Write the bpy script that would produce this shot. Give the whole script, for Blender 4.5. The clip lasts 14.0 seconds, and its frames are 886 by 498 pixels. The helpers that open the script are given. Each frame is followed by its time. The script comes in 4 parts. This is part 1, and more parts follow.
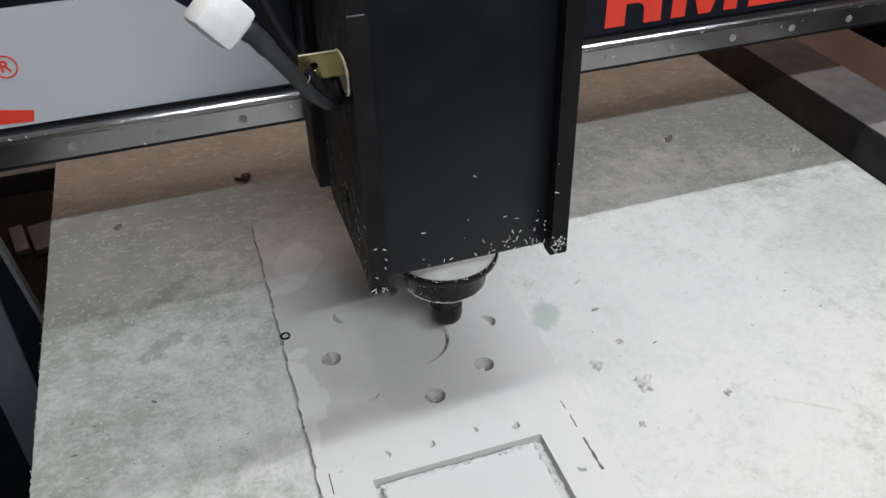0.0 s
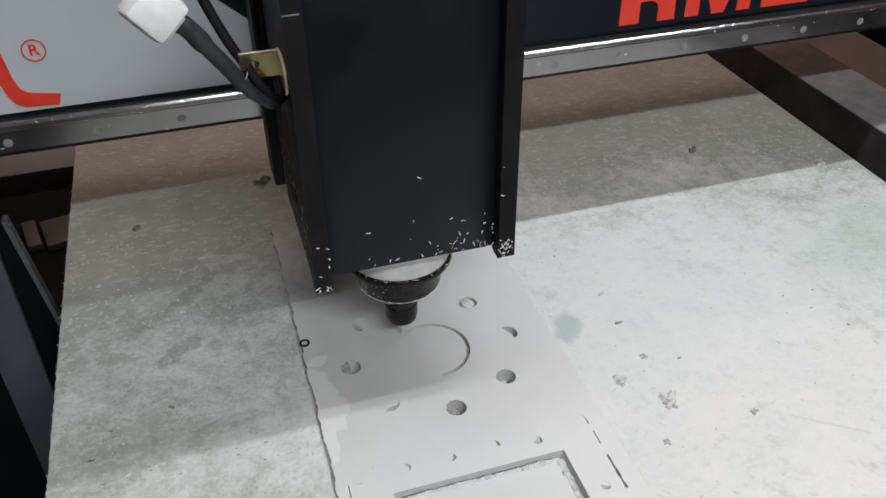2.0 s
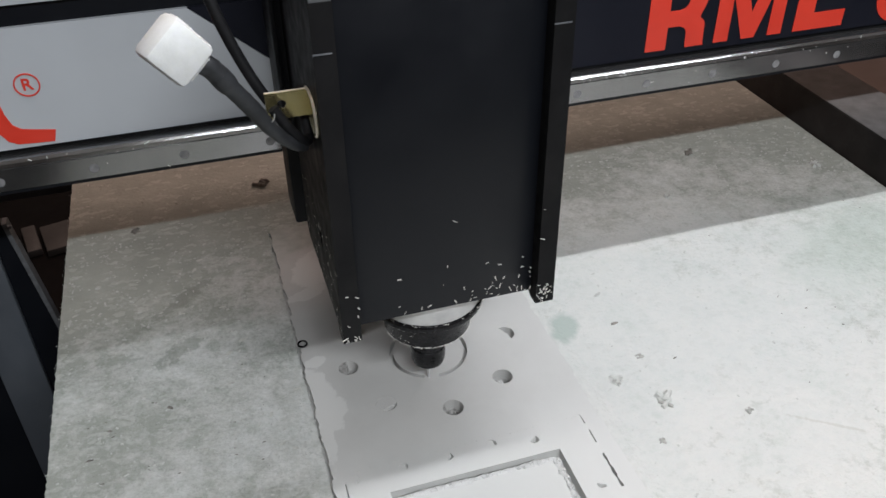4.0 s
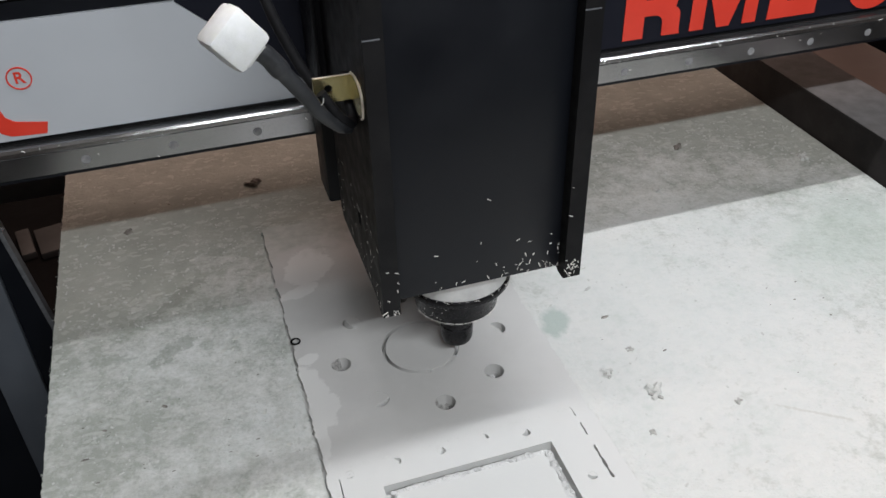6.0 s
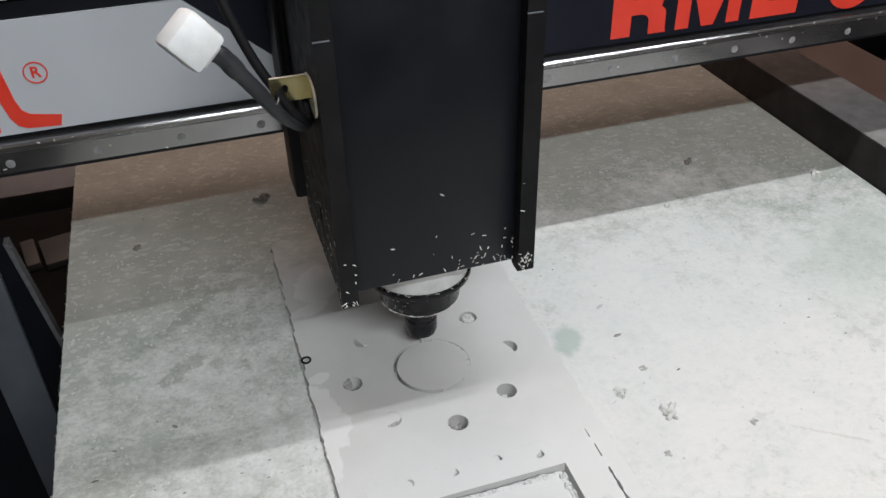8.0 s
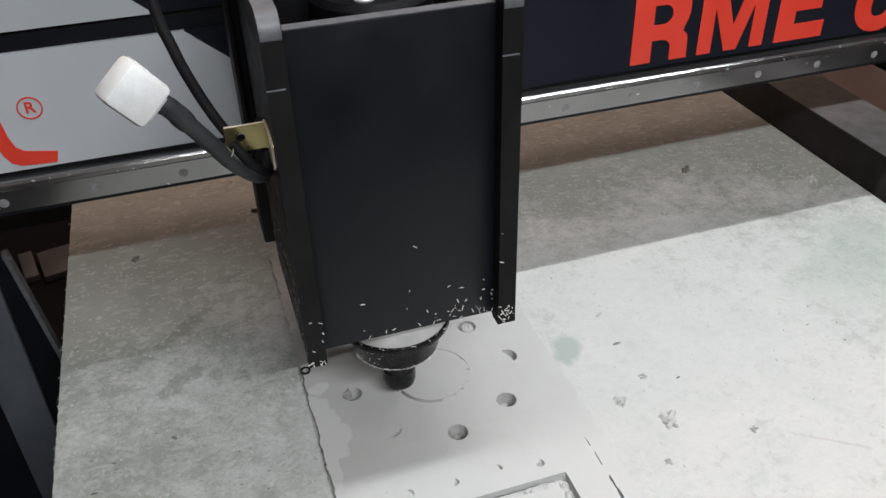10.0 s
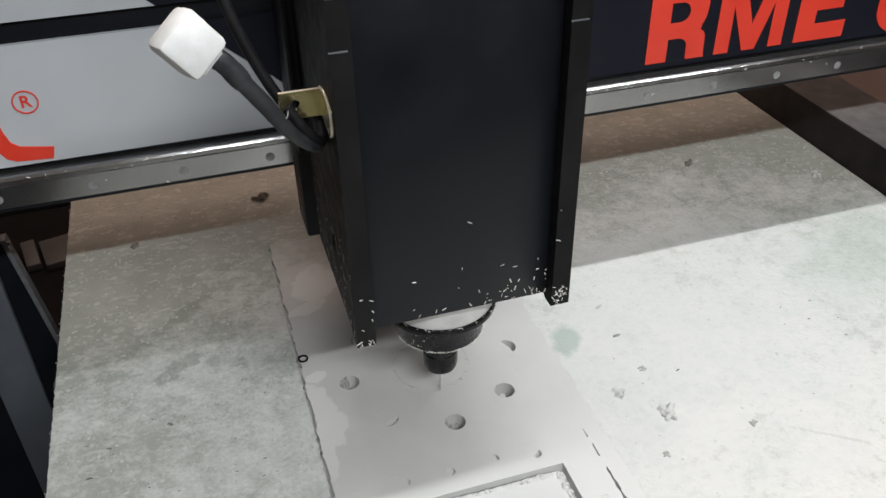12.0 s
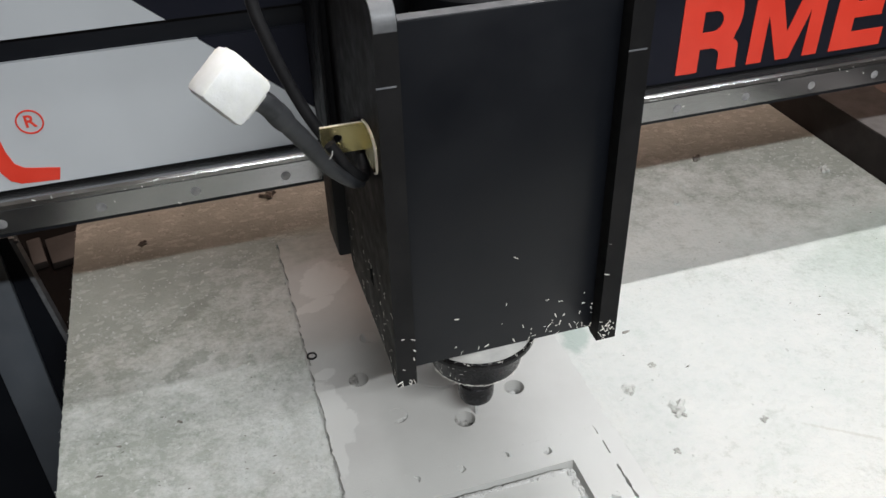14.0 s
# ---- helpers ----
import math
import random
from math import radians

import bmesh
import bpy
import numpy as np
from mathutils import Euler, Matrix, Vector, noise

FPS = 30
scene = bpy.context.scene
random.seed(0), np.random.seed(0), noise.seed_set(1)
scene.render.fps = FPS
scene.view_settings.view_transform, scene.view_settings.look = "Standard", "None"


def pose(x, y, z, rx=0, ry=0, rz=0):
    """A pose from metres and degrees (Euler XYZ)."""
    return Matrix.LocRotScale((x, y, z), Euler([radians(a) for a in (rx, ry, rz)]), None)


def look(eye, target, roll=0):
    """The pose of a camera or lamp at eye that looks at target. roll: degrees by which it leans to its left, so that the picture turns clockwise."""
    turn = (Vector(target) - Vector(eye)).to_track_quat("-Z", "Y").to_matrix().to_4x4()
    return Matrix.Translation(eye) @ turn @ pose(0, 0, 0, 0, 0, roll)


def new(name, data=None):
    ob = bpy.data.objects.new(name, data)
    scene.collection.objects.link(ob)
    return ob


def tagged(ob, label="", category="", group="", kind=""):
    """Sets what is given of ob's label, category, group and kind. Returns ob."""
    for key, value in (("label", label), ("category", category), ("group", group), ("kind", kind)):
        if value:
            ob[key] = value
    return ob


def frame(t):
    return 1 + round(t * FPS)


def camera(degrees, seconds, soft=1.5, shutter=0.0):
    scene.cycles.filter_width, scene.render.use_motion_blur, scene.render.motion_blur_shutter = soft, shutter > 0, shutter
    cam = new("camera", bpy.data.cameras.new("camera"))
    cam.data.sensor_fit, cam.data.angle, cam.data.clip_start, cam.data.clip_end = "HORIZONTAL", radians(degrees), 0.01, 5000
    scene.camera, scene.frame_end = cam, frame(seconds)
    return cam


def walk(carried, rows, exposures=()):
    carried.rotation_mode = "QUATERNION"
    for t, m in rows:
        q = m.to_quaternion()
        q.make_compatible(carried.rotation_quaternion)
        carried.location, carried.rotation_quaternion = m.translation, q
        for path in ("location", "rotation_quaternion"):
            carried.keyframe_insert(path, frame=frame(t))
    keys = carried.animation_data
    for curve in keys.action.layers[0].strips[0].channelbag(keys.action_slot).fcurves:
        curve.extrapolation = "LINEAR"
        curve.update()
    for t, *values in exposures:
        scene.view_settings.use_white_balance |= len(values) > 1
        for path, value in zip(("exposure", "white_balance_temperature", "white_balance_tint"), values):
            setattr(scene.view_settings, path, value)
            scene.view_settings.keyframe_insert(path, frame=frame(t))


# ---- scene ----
cam = camera(55.33, 14.0, soft=1.5, shutter=0.4)
walk(cam, [
    (0, pose(-0.1279, -0.3950, 0.4653, 53.572, 1.292, -18.296)),
    (0.5, pose(-0.1340, -0.3884, 0.4683, 53.803, 0.602, -17.974)),
    (1, pose(-0.1364, -0.3826, 0.4675, 53.616, 0.446, -17.238)),
    (1.5, pose(-0.1352, -0.3794, 0.4656, 53.546, 0.420, -17.035)),
    (2, pose(-0.1368, -0.3809, 0.4650, 53.714, 0.599, -17.180)),
    (2.5, pose(-0.1382, -0.3839, 0.4646, 54.037, 0.521, -17.002)),
    (3, pose(-0.1359, -0.3852, 0.4649, 54.372, 0.659, -17.007)),
    (3.5, pose(-0.1363, -0.3858, 0.4648, 54.165, 0.615, -17.116)),
    (6, pose(-0.1339, -0.3936, 0.4665, 53.979, 1.130, -17.929)),
    (6.5, pose(-0.1321, -0.3935, 0.4695, 54.462, 1.033, -18.036)),
    (7, pose(-0.1350, -0.3897, 0.4717, 54.476, 1.034, -17.890)),
    (9.5, pose(-0.1394, -0.3806, 0.4698, 54.819, 1.437, -17.777)),
    (10, pose(-0.1389, -0.3833, 0.4711, 55.127, 1.443, -18.101)),
    (10.5, pose(-0.1402, -0.3801, 0.4695, 55.169, 0.836, -17.052)),
    (11, pose(-0.1404, -0.3805, 0.4679, 54.883, 0.915, -17.082)),
    (11.5, pose(-0.1408, -0.3789, 0.4684, 54.496, 0.760, -17.140)),
    (12, pose(-0.1362, -0.3837, 0.4647, 54.825, 1.002, -17.534)),
    (12.5, pose(-0.1382, -0.3846, 0.4650, 55.034, 1.147, -17.541)),
    (13, pose(-0.1390, -0.3857, 0.4653, 54.865, 1.129, -17.378)),
    (13.5, pose(-0.1390, -0.3843, 0.4643, 54.797, 1.258, -17.347)),
    (14, pose(-0.1392, -0.3811, 0.4640, 54.584, 1.318, -17.412)),
], exposures=[(0, 0.0, 6380, 10), (1, -0.03, 6380, 10), (2, -0.07, 6380, 10), (3, 0.0, 6390, 10), (9.8, 0.0, 6450, 10), (10.6, 0.08, 6500, 9.5), (12, 0.16, 6560, 9), (13, 0.22, 6580, 8.5), (14, 0.27, 6560, 8.5)])

# ---- light: ceiling tubes of the workshop, and added warm light from behind ----
world = bpy.data.worlds.new("workshop_air")
world.use_nodes = True
world.node_tree.nodes["Background"].inputs[0].default_value = (0.95, 0.78, 0.68, 1)
world.node_tree.nodes["Background"].inputs[1].default_value = 0.034
scene.world = world


def tube_lamp(name, place, target, length, power, colour, wide=0.018):
    data = bpy.data.lights.new(name, "AREA")
    data.shape, data.size, data.size_y = "RECTANGLE", length, wide
    data.energy, data.color = power, colour
    ob = new(name, data)
    ob.matrix_basis = look(place, target)
    return ob


tube_lamp("tube_over_machine", (0.165, 0.046, 0.99), (0.165, 0.046, 0.0), 0.62, 4.5, (0.965, 0.975, 1.0))
tube_lamp("tube_next_bay", (0.57, 0.046, 0.99), (0.57, 0.046, 0.0), 0.44, 2.6, (0.965, 0.975, 1.0))
tube_lamp("tube_behind_operator", (0.17, -1.42, 1.5), (0.1, 0.2, 0.0), 1.30, 34.0, (0.94, 0.97, 1.0))
# broad warm light from behind; its fixture is unseen
tube_lamp("warm_soft_light_behind_machine", (0.1, 0.95, 1.55), (0.1, 0.75, 0.0), 1.30, 8.5, (1.0, 0.70, 0.59), 0.60)
# fill lamp added to lift the warm shade under the gantry
tube_lamp("warm_fill_far_end", (-0.1, 2.6, 1.55), (-0.1, 2.0, 0.0), 1.30, 24, (1.0, 0.73, 0.62), 0.40)


# ---- materials ----
def ramp(nt, fac, stops):
    r = nt.nodes.new("ShaderNodeValToRGB")
    while len(r.color_ramp.elements) < len(stops):
        r.color_ramp.elements.new(0.5)
    for e, (p, c) in zip(r.color_ramp.elements, stops):
        e.position, e.color = p, (*c, 1) if len(c) == 3 else c
    nt.links.new(fac, r.inputs[0])
    return r.outputs[0]


def noise_out(nt, scale, detail=4, rough=0.6, stretch=(1, 1, 1), distortion=0.0, fixed=False):
    tc = nt.nodes.new("ShaderNodeNewGeometry" if fixed else "ShaderNodeTexCoord")
    mp = nt.nodes.new("ShaderNodeMapping")
    mp.inputs["Scale"].default_value = stretch
    n = nt.nodes.new("ShaderNodeTexNoise")
    n.inputs["Scale"].default_value, n.inputs["Detail"].default_value = scale, detail
    n.inputs["Roughness"].default_value, n.inputs["Distortion"].default_value = rough, distortion
    nt.links.new(tc.outputs["Position" if fixed else "Object"], mp.inputs[0])
    nt.links.new(mp.outputs[0], n.inputs["Vector"])
    return n.outputs["Fac"]


def mix(nt, fac, a, b):
    m = nt.nodes.new("ShaderNodeMix")
    m.data_type = "RGBA"
    for sock, v in ((m.inputs[0], fac), (m.inputs[6], a), (m.inputs[7], b)):
        if isinstance(v, (int, float)):
            sock.default_value = v
        elif isinstance(v, tuple):
            sock.default_value = (*v, 1)
        else:
            nt.links.new(v, sock)
    return m.outputs[2]


def math_node(nt, op, a, b=0.5):
    m = nt.nodes.new("ShaderNodeMath")
    m.operation, m.use_clamp = op, False
    for sock, v in ((m.inputs[0], a), (m.inputs[1], b)):
        if isinstance(v, (int, float)):
            sock.default_value = v
        else:
            nt.links.new(v, sock)
    return m.outputs[0]


def base(name, colour=(0.5, 0.5, 0.5), rough=0.5, metal=0.0, spec=0.5):
    m = bpy.data.materials.new(name)
    m.use_nodes = True
    b = m.node_tree.nodes["Principled BSDF"]
    b.inputs["Base Color"].default_value = (*colour, 1)
    b.inputs["Roughness"].default_value, b.inputs["Metallic"].default_value = rough, metal
    b.inputs["Specular IOR Level"].default_value = spec
    return m, m.node_tree, b


def bump(nt, b, height, strength, distance):
    n = nt.nodes.new("ShaderNodeBump")
    n.inputs["Strength"].default_value, n.inputs["Distance"].default_value = strength, distance
    nt.links.new(height, n.inputs["Height"])
    nt.links.new(n.outputs[0], b.inputs["Normal"])


def worn(name, dark, light, rough, metal=0.0, scale=40, dust=0.0, dust_colour=(0.6, 0.58, 0.54), spec=0.5, fine=900, relief=0.0002):
    """Paint, plastic or metal: two tones, fine grain, a film of dust in patches."""
    m, nt, b = base(name, dark, rough, metal, spec)
    col = ramp(nt, noise_out(nt, scale, 5), [(0.35, dark), (0.7, light)])
    if dust > 0:
        patch = ramp(nt, noise_out(nt, scale * 0.6, 6, 0.7), [(0.45, (0, 0, 0)), (0.8, (dust, dust, dust))])
        col = mix(nt, patch, col, dust_colour)
    nt.links.new(col, b.inputs["Base Color"])
    rr = ramp(nt, noise_out(nt, scale * 2, 4), [(0.3, (rough * 0.8,) * 3), (0.75, (min(1, rough * 1.25),) * 3)])
    nt.links.new(rr, b.inputs["Roughness"])
    bump(nt, b, noise_out(nt, fine, 3), 0.25, relief)
    return m


BLACK = worn("black_powder_coat", (0.0044, 0.0053, 0.0076), (0.0054, 0.0064, 0.0090), 0.42, spec=0.24, scale=14, dust=0.003, fine=1500, relief=0.0001)
BLACK_SIDE = worn("black_side_paint", (0.0062, 0.0062, 0.0068), (0.0092, 0.0090, 0.0098), 0.58, spec=0.14, dust=0.012, fine=1500, relief=0.0001)
MOTOR = worn("black_motor_paint", (0.004, 0.004, 0.005), (0.006, 0.006, 0.007), 0.5, spec=0.12, fine=1500, relief=0.0001)
RAIL_PAINT = worn("brown_black_rail_paint", (0.019, 0.0172, 0.0168), (0.030, 0.0265, 0.026), 0.60, spec=0.15, dust=0.03, fine=1500, relief=0.0001)
DARK = worn("dark_machine_paint", (0.016, 0.018, 0.022), (0.025, 0.027, 0.032), 0.34, scale=6, dust=0.02)
PANEL_GREY = worn("silver_grey_laminate", (0.385, 0.405, 0.43), (0.425, 0.445, 0.47), 0.38, scale=6, dust=0.04)
PANEL_BLACK = worn("black_laminate", (0.0068, 0.0076, 0.0130), (0.0095, 0.0105, 0.0165), 0.45, scale=8, dust=0.006, spec=0.14)
RED = worn("red_vinyl", (0.56, 0.034, 0.018), (0.63, 0.044, 0.024), 0.40, scale=30)
STEEL = worn("ground_rail_steel", (0.25, 0.25, 0.255), (0.34, 0.34, 0.345), 0.21, 0.95, scale=14, fine=200, relief=0.00003, dust=0.14, dust_colour=(0.45, 0.45, 0.45))
CAP = worn("rail_bolt_cap", (0.17, 0.17, 0.18), (0.27, 0.27, 0.28), 0.5, 0.4, scale=200, dust=0.6, dust_colour=(0.55, 0.54, 0.52))
EDGE = worn("bare_plate_edge", (0.085, 0.088, 0.094), (0.14, 0.143, 0.150), 0.55, 0.2, scale=150)
ALU = worn("dusty_aluminium", (0.50, 0.50, 0.50), (0.66, 0.66, 0.65), 0.42, 0.5, scale=80, dust=0.6, dust_colour=(0.72, 0.71, 0.69))
NUT = worn("black_oxide_steel", (0.011, 0.011, 0.0125), (0.026, 0.026, 0.028), 0.26, 0.6, scale=120, dust=0.015)
GOLD = worn("yellow_zinc", (0.60, 0.52, 0.25), (0.70, 0.62, 0.36), 0.24, 0.95, scale=70)
# paler zinc for strips that carry the bracket's edge highlight
ZINC = worn("edge_highlight_zinc", (0.80, 0.72, 0.62), (0.9, 0.84, 0.75), 0.35, 0.7, scale=90)
SLEEVE = worn("black_cable_sleeve", (0.011, 0.012, 0.014), (0.022, 0.024, 0.027), 0.50, scale=90, dust=0.09, dust_colour=(0.25, 0.26, 0.27))
RUBBER = worn("black_cable", (0.005, 0.005, 0.006), (0.009, 0.009, 0.010), 0.55, spec=0.2, scale=120)
WHITE = worn("white_connector_plastic", (0.64, 0.65, 0.64), (0.74, 0.75, 0.75), 0.45, scale=90, relief=0.0006)
WHITE.node_tree.nodes["Principled BSDF"].inputs["Subsurface Weight"].default_value = 0.25
WHITE.node_tree.nodes["Principled BSDF"].inputs["Subsurface Radius"].default_value = (0.004, 0.004, 0.003)
FLECK = worn("wood_fibre", (0.70, 0.68, 0.63), (0.85, 0.83, 0.78), 0.9, scale=300)
DULLCRUMB = worn("dull_dust_crumb", (0.40, 0.405, 0.38), (0.54, 0.545, 0.52), 0.95, scale=150)
GREYCHIP = worn("grey_dusty_chip", (0.30, 0.30, 0.28), (0.48, 0.47, 0.44), 0.95, scale=300)
FLUFF = worn("grey_fibre", (0.10, 0.09, 0.08), (0.30, 0.28, 0.25), 0.95, scale=300)
CRUMB = worn("pale_dust_crumb", (0.46, 0.465, 0.44), (0.62, 0.625, 0.60), 0.95, scale=200)
BIT = worn("carbide", (0.60, 0.60, 0.60), (0.70, 0.70, 0.70), 0.38, 0.45, scale=300)
WALL = worn("workshop_plaster", (0.50, 0.44, 0.38), (0.58, 0.52, 0.46), 0.85, scale=3, fine=60, relief=0.002)
# near-black base colour stands in for the unlit space behind the machine
CONCRETE = worn("shade_dark_concrete", (0.0035, 0.0030, 0.0030), (0.0065, 0.0055, 0.0052), 0.9, spec=0.08, scale=5, fine=80, relief=0.003)
# packed dust with the shade of the hole put into its colour
SHADED_DUST = worn("shaded_packed_dust", (0.20, 0.195, 0.185), (0.50, 0.49, 0.47), 0.95, scale=350)
GREYBAR = worn("grey_bar_paint", (0.090, 0.097, 0.108), (0.125, 0.132, 0.145), 0.5, dust=0.1)
DUSTBANK = worn("banked_dust", (0.50, 0.50, 0.49), (0.60, 0.60, 0.59), 0.95, scale=120, relief=0.0006)
# beige darkened in the colour itself, to match the dim floor
TILE = worn("dimmed_beige_tile", (0.026, 0.023, 0.022), (0.038, 0.034, 0.032), 0.6, scale=10)
POST = worn("blue_grey_post_paint", (0.060, 0.068, 0.080), (0.080, 0.090, 0.104), 0.36, scale=9, dust=0.05)
BROWN = worn("brown_cover_paint", (0.080, 0.052, 0.042), (0.105, 0.070, 0.056), 0.55, scale=5, dust=0.04)
RAILDUST = worn("brownish_rail_dust", (0.18, 0.165, 0.160), (0.25, 0.232, 0.226), 0.95, scale=60, dust=0.3, dust_colour=(0.4, 0.38, 0.37))
PALE = worn("pale_fibre_flake", (0.42, 0.42, 0.39), (0.60, 0.60, 0.56), 0.95, scale=200)


def object_spot(nt, place, angle, half_long, half_wide, ragged_by, rough_scale=70):
    """1 inside a ragged oval lying on the surface, 0 outside."""
    tc = nt.nodes.new("ShaderNodeNewGeometry")
    mp = nt.nodes.new("ShaderNodeMapping")
    mp.vector_type = "TEXTURE"
    mp.inputs["Location"].default_value = (place[0], place[1], 0)
    mp.inputs["Rotation"].default_value = (0, 0, radians(angle))
    mp.inputs["Scale"].default_value = (half_long, half_wide, 1)
    nt.links.new(tc.outputs["Position"], mp.inputs[0])
    flatten = nt.nodes.new("ShaderNodeVectorMath")
    flatten.operation = "MULTIPLY"
    flatten.inputs[1].default_value = (1, 1, 0)
    nt.links.new(mp.outputs[0], flatten.inputs[0])
    far = nt.nodes.new("ShaderNodeVectorMath")
    far.operation = "LENGTH"
    nt.links.new(flatten.outputs[0], far.inputs[0])
    wobble = math_node(nt, "MULTIPLY", math_node(nt, "SUBTRACT", noise_out(nt, rough_scale, 5, 0.65, fixed=True), 0.5), ragged_by)
    return math_node(nt, "ADD", far.outputs["Value"], wobble)


def board_material():
    """Green-tinged fibreboard under a broken layer of pale dust."""
    m, nt, b = base("dusty_fibreboard", rough=0.95, spec=0.15)
    wood = ramp(nt, noise_out(nt, 26, 5, 0.65), [(0.3, (0.300, 0.318, 0.282)), (0.7, (0.385, 0.398, 0.358))])
    tc = nt.nodes.new("ShaderNodeTexCoord")
    # dust cover peaks here and thins outwards, partly standing in for light fall-off
    heap = nt.nodes.new("ShaderNodeVectorMath")
    heap.operation = "DISTANCE"
    nt.links.new(tc.outputs["Object"], heap.inputs[0])
    heap.inputs[1].default_value = (0.17, 0.06, 0.0)
    sep = nt.nodes.new("ShaderNodeSeparateXYZ")
    nt.links.new(tc.outputs["Object"], sep.inputs[0])
    # the cover also thins towards the rear
    swept = math_node(nt, "MULTIPLY", math_node(nt, "MAXIMUM", math_node(nt, "SUBTRACT", sep.outputs[1], 0.19), 0.0), -0.85)
    drift = math_node(nt, "ADD", math_node(nt, "MULTIPLY", heap.outputs["Value"], -0.66), swept)
    cover = math_node(nt, "ADD", math_node(nt, "MULTIPLY", noise_out(nt, 11, 5, 0.6), 0.44), math_node(nt, "ADD", drift, 0.040))
    cover = math_node(nt, "ADD", cover, math_node(nt, "MULTIPLY", noise_out(nt, 62, 6, 0.72, distortion=0.15), 0.58))
    cover = math_node(nt, "ADD", cover, math_node(nt, "MULTIPLY", noise_out(nt, 330, 3, 0.6), 0.24))
    film = ramp(nt, cover, [(0.34, (0.05, 0.05, 0.05)), (0.45, (0.60, 0.60, 0.60)), (0.55, (1, 1, 1))])
    tone = math_node(nt, "ADD", math_node(nt, "MULTIPLY", noise_out(nt, 17, 5, 0.6), 0.55), math_node(nt, "MULTIPLY", noise_out(nt, 150, 5, 0.7), 0.45))
    dust = ramp(nt, tone, [(0.36, (0.535, 0.560, 0.530)), (0.46, (0.590, 0.600, 0.580)), (0.60, (0.622, 0.622, 0.598))])
    col = mix(nt, film, wood, dust)
    # single pressed flakes, each with its own tone
    bend = nt.nodes.new("ShaderNodeMapping")
    bend.inputs["Scale"].default_value = (150, 260, 1)
    bend.inputs["Rotation"].default_value = (0, 0, radians(12))
    nt.links.new(tc.outputs["Object"], bend.inputs[0])
    shift = nt.nodes.new("ShaderNodeVectorMath")
    shift.operation = "MULTIPLY_ADD"
    wob = nt.nodes.new("ShaderNodeTexNoise")
    wob.inputs["Scale"].default_value, wob.inputs["Detail"].default_value = 120, 3
    nt.links.new(tc.outputs["Object"], wob.inputs["Vector"])
    nt.links.new(wob.outputs["Color"], shift.inputs[0])
    shift.inputs[1].default_value = (2.2, 2.2, 0)
    nt.links.new(bend.outputs[0], shift.inputs[2])
    cells = nt.nodes.new("ShaderNodeTexVoronoi")
    cells.inputs["Scale"].default_value = 1.0
    nt.links.new(shift.outputs[0], cells.inputs["Vector"])
    lone = nt.nodes.new("ShaderNodeSeparateXYZ")
    nt.links.new(cells.outputs["Color"], lone.inputs[0])
    bare = math_node(nt, "SUBTRACT", 1.0, math_node(nt, "MULTIPLY", film, 0.72))
    pale = ramp(nt, lone.outputs[0], [(0.80, (0, 0, 0)), (0.98, (0.42, 0.42, 0.42))])
    col = mix(nt, math_node(nt, "MULTIPLY", pale, bare), col, (0.60, 0.61, 0.57))
    dull = ramp(nt, lone.outputs[1], [(0.68, (0, 0, 0)), (1.0, (0.30, 0.30, 0.30))])
    col = mix(nt, math_node(nt, "MULTIPLY", dull, bare), col, (0.33, 0.34, 0.30))
    pits = ramp(nt, noise_out(nt, 230, 4, 0.65, stretch=(1, 0.55, 1), distortion=0.4), [(0.645, (0, 0, 0)), (0.73, (0.34, 0.34, 0.34))])
    col = mix(nt, math_node(nt, "MULTIPLY", pits, bare), col, (0.27, 0.26, 0.22))
    # a bare greenish patch beside the sheet, and marks rubbed through the dust
    for place, angle, half_long, half_wide, deep, tint in (((0.1120, 0.0930), 60, 0.0235, 0.0145, 0.85, (0.385, 0.445, 0.412)), ((-0.1900, 0.2320), 40, 0.043, 0.0085, 0.50, (0.225, 0.238, 0.205)),
                                                           ((-0.1960, 0.1650), 40, 0.0235, 0.0115, 0.48, (0.225, 0.238, 0.205)), ((-0.2450, 0.1680), -8, 0.022, 0.0060, 0.5, (0.27, 0.29, 0.25)),
                                                           ((-0.2300, 0.2050), 55, 0.026, 0.0120, 0.4, (0.27, 0.29, 0.25)), ((0.2560, -0.0640), -35, 0.030, 0.0016, 0.35, (0.42, 0.40, 0.35)),
                                                           ((0.4300, 0.1200), 30, 0.13, 0.080, 0.55, (0.46, 0.515, 0.465))):
        far = object_spot(nt, place, angle, half_long, half_wide, *((1.0, 70) if deep > 0.82 else (3.2, 150) if half_long < 0.05 else (1.2, 70)))
        spot = ramp(nt, far, [(0.60, (deep, deep, deep)), (1.0, (0, 0, 0))]) if half_long < 0.05 else ramp(nt, far, [(0.3, (deep, deep, deep)), (1.0, (0, 0, 0))])
        col = mix(nt, spot, col, tint)
    nt.links.new(col, b.inputs["Base Color"])
    h = math_node(nt, "ADD", noise_out(nt, 260, 3, 0.6), math_node(nt, "MULTIPLY", noise_out(nt, 90, 4, 0.6), 0.9))
    h = math_node(nt, "ADD", h, math_node(nt, "MULTIPLY", lone.outputs[0], 0.28))
    bump(nt, b, h, 0.7, 0.0019)
    return m


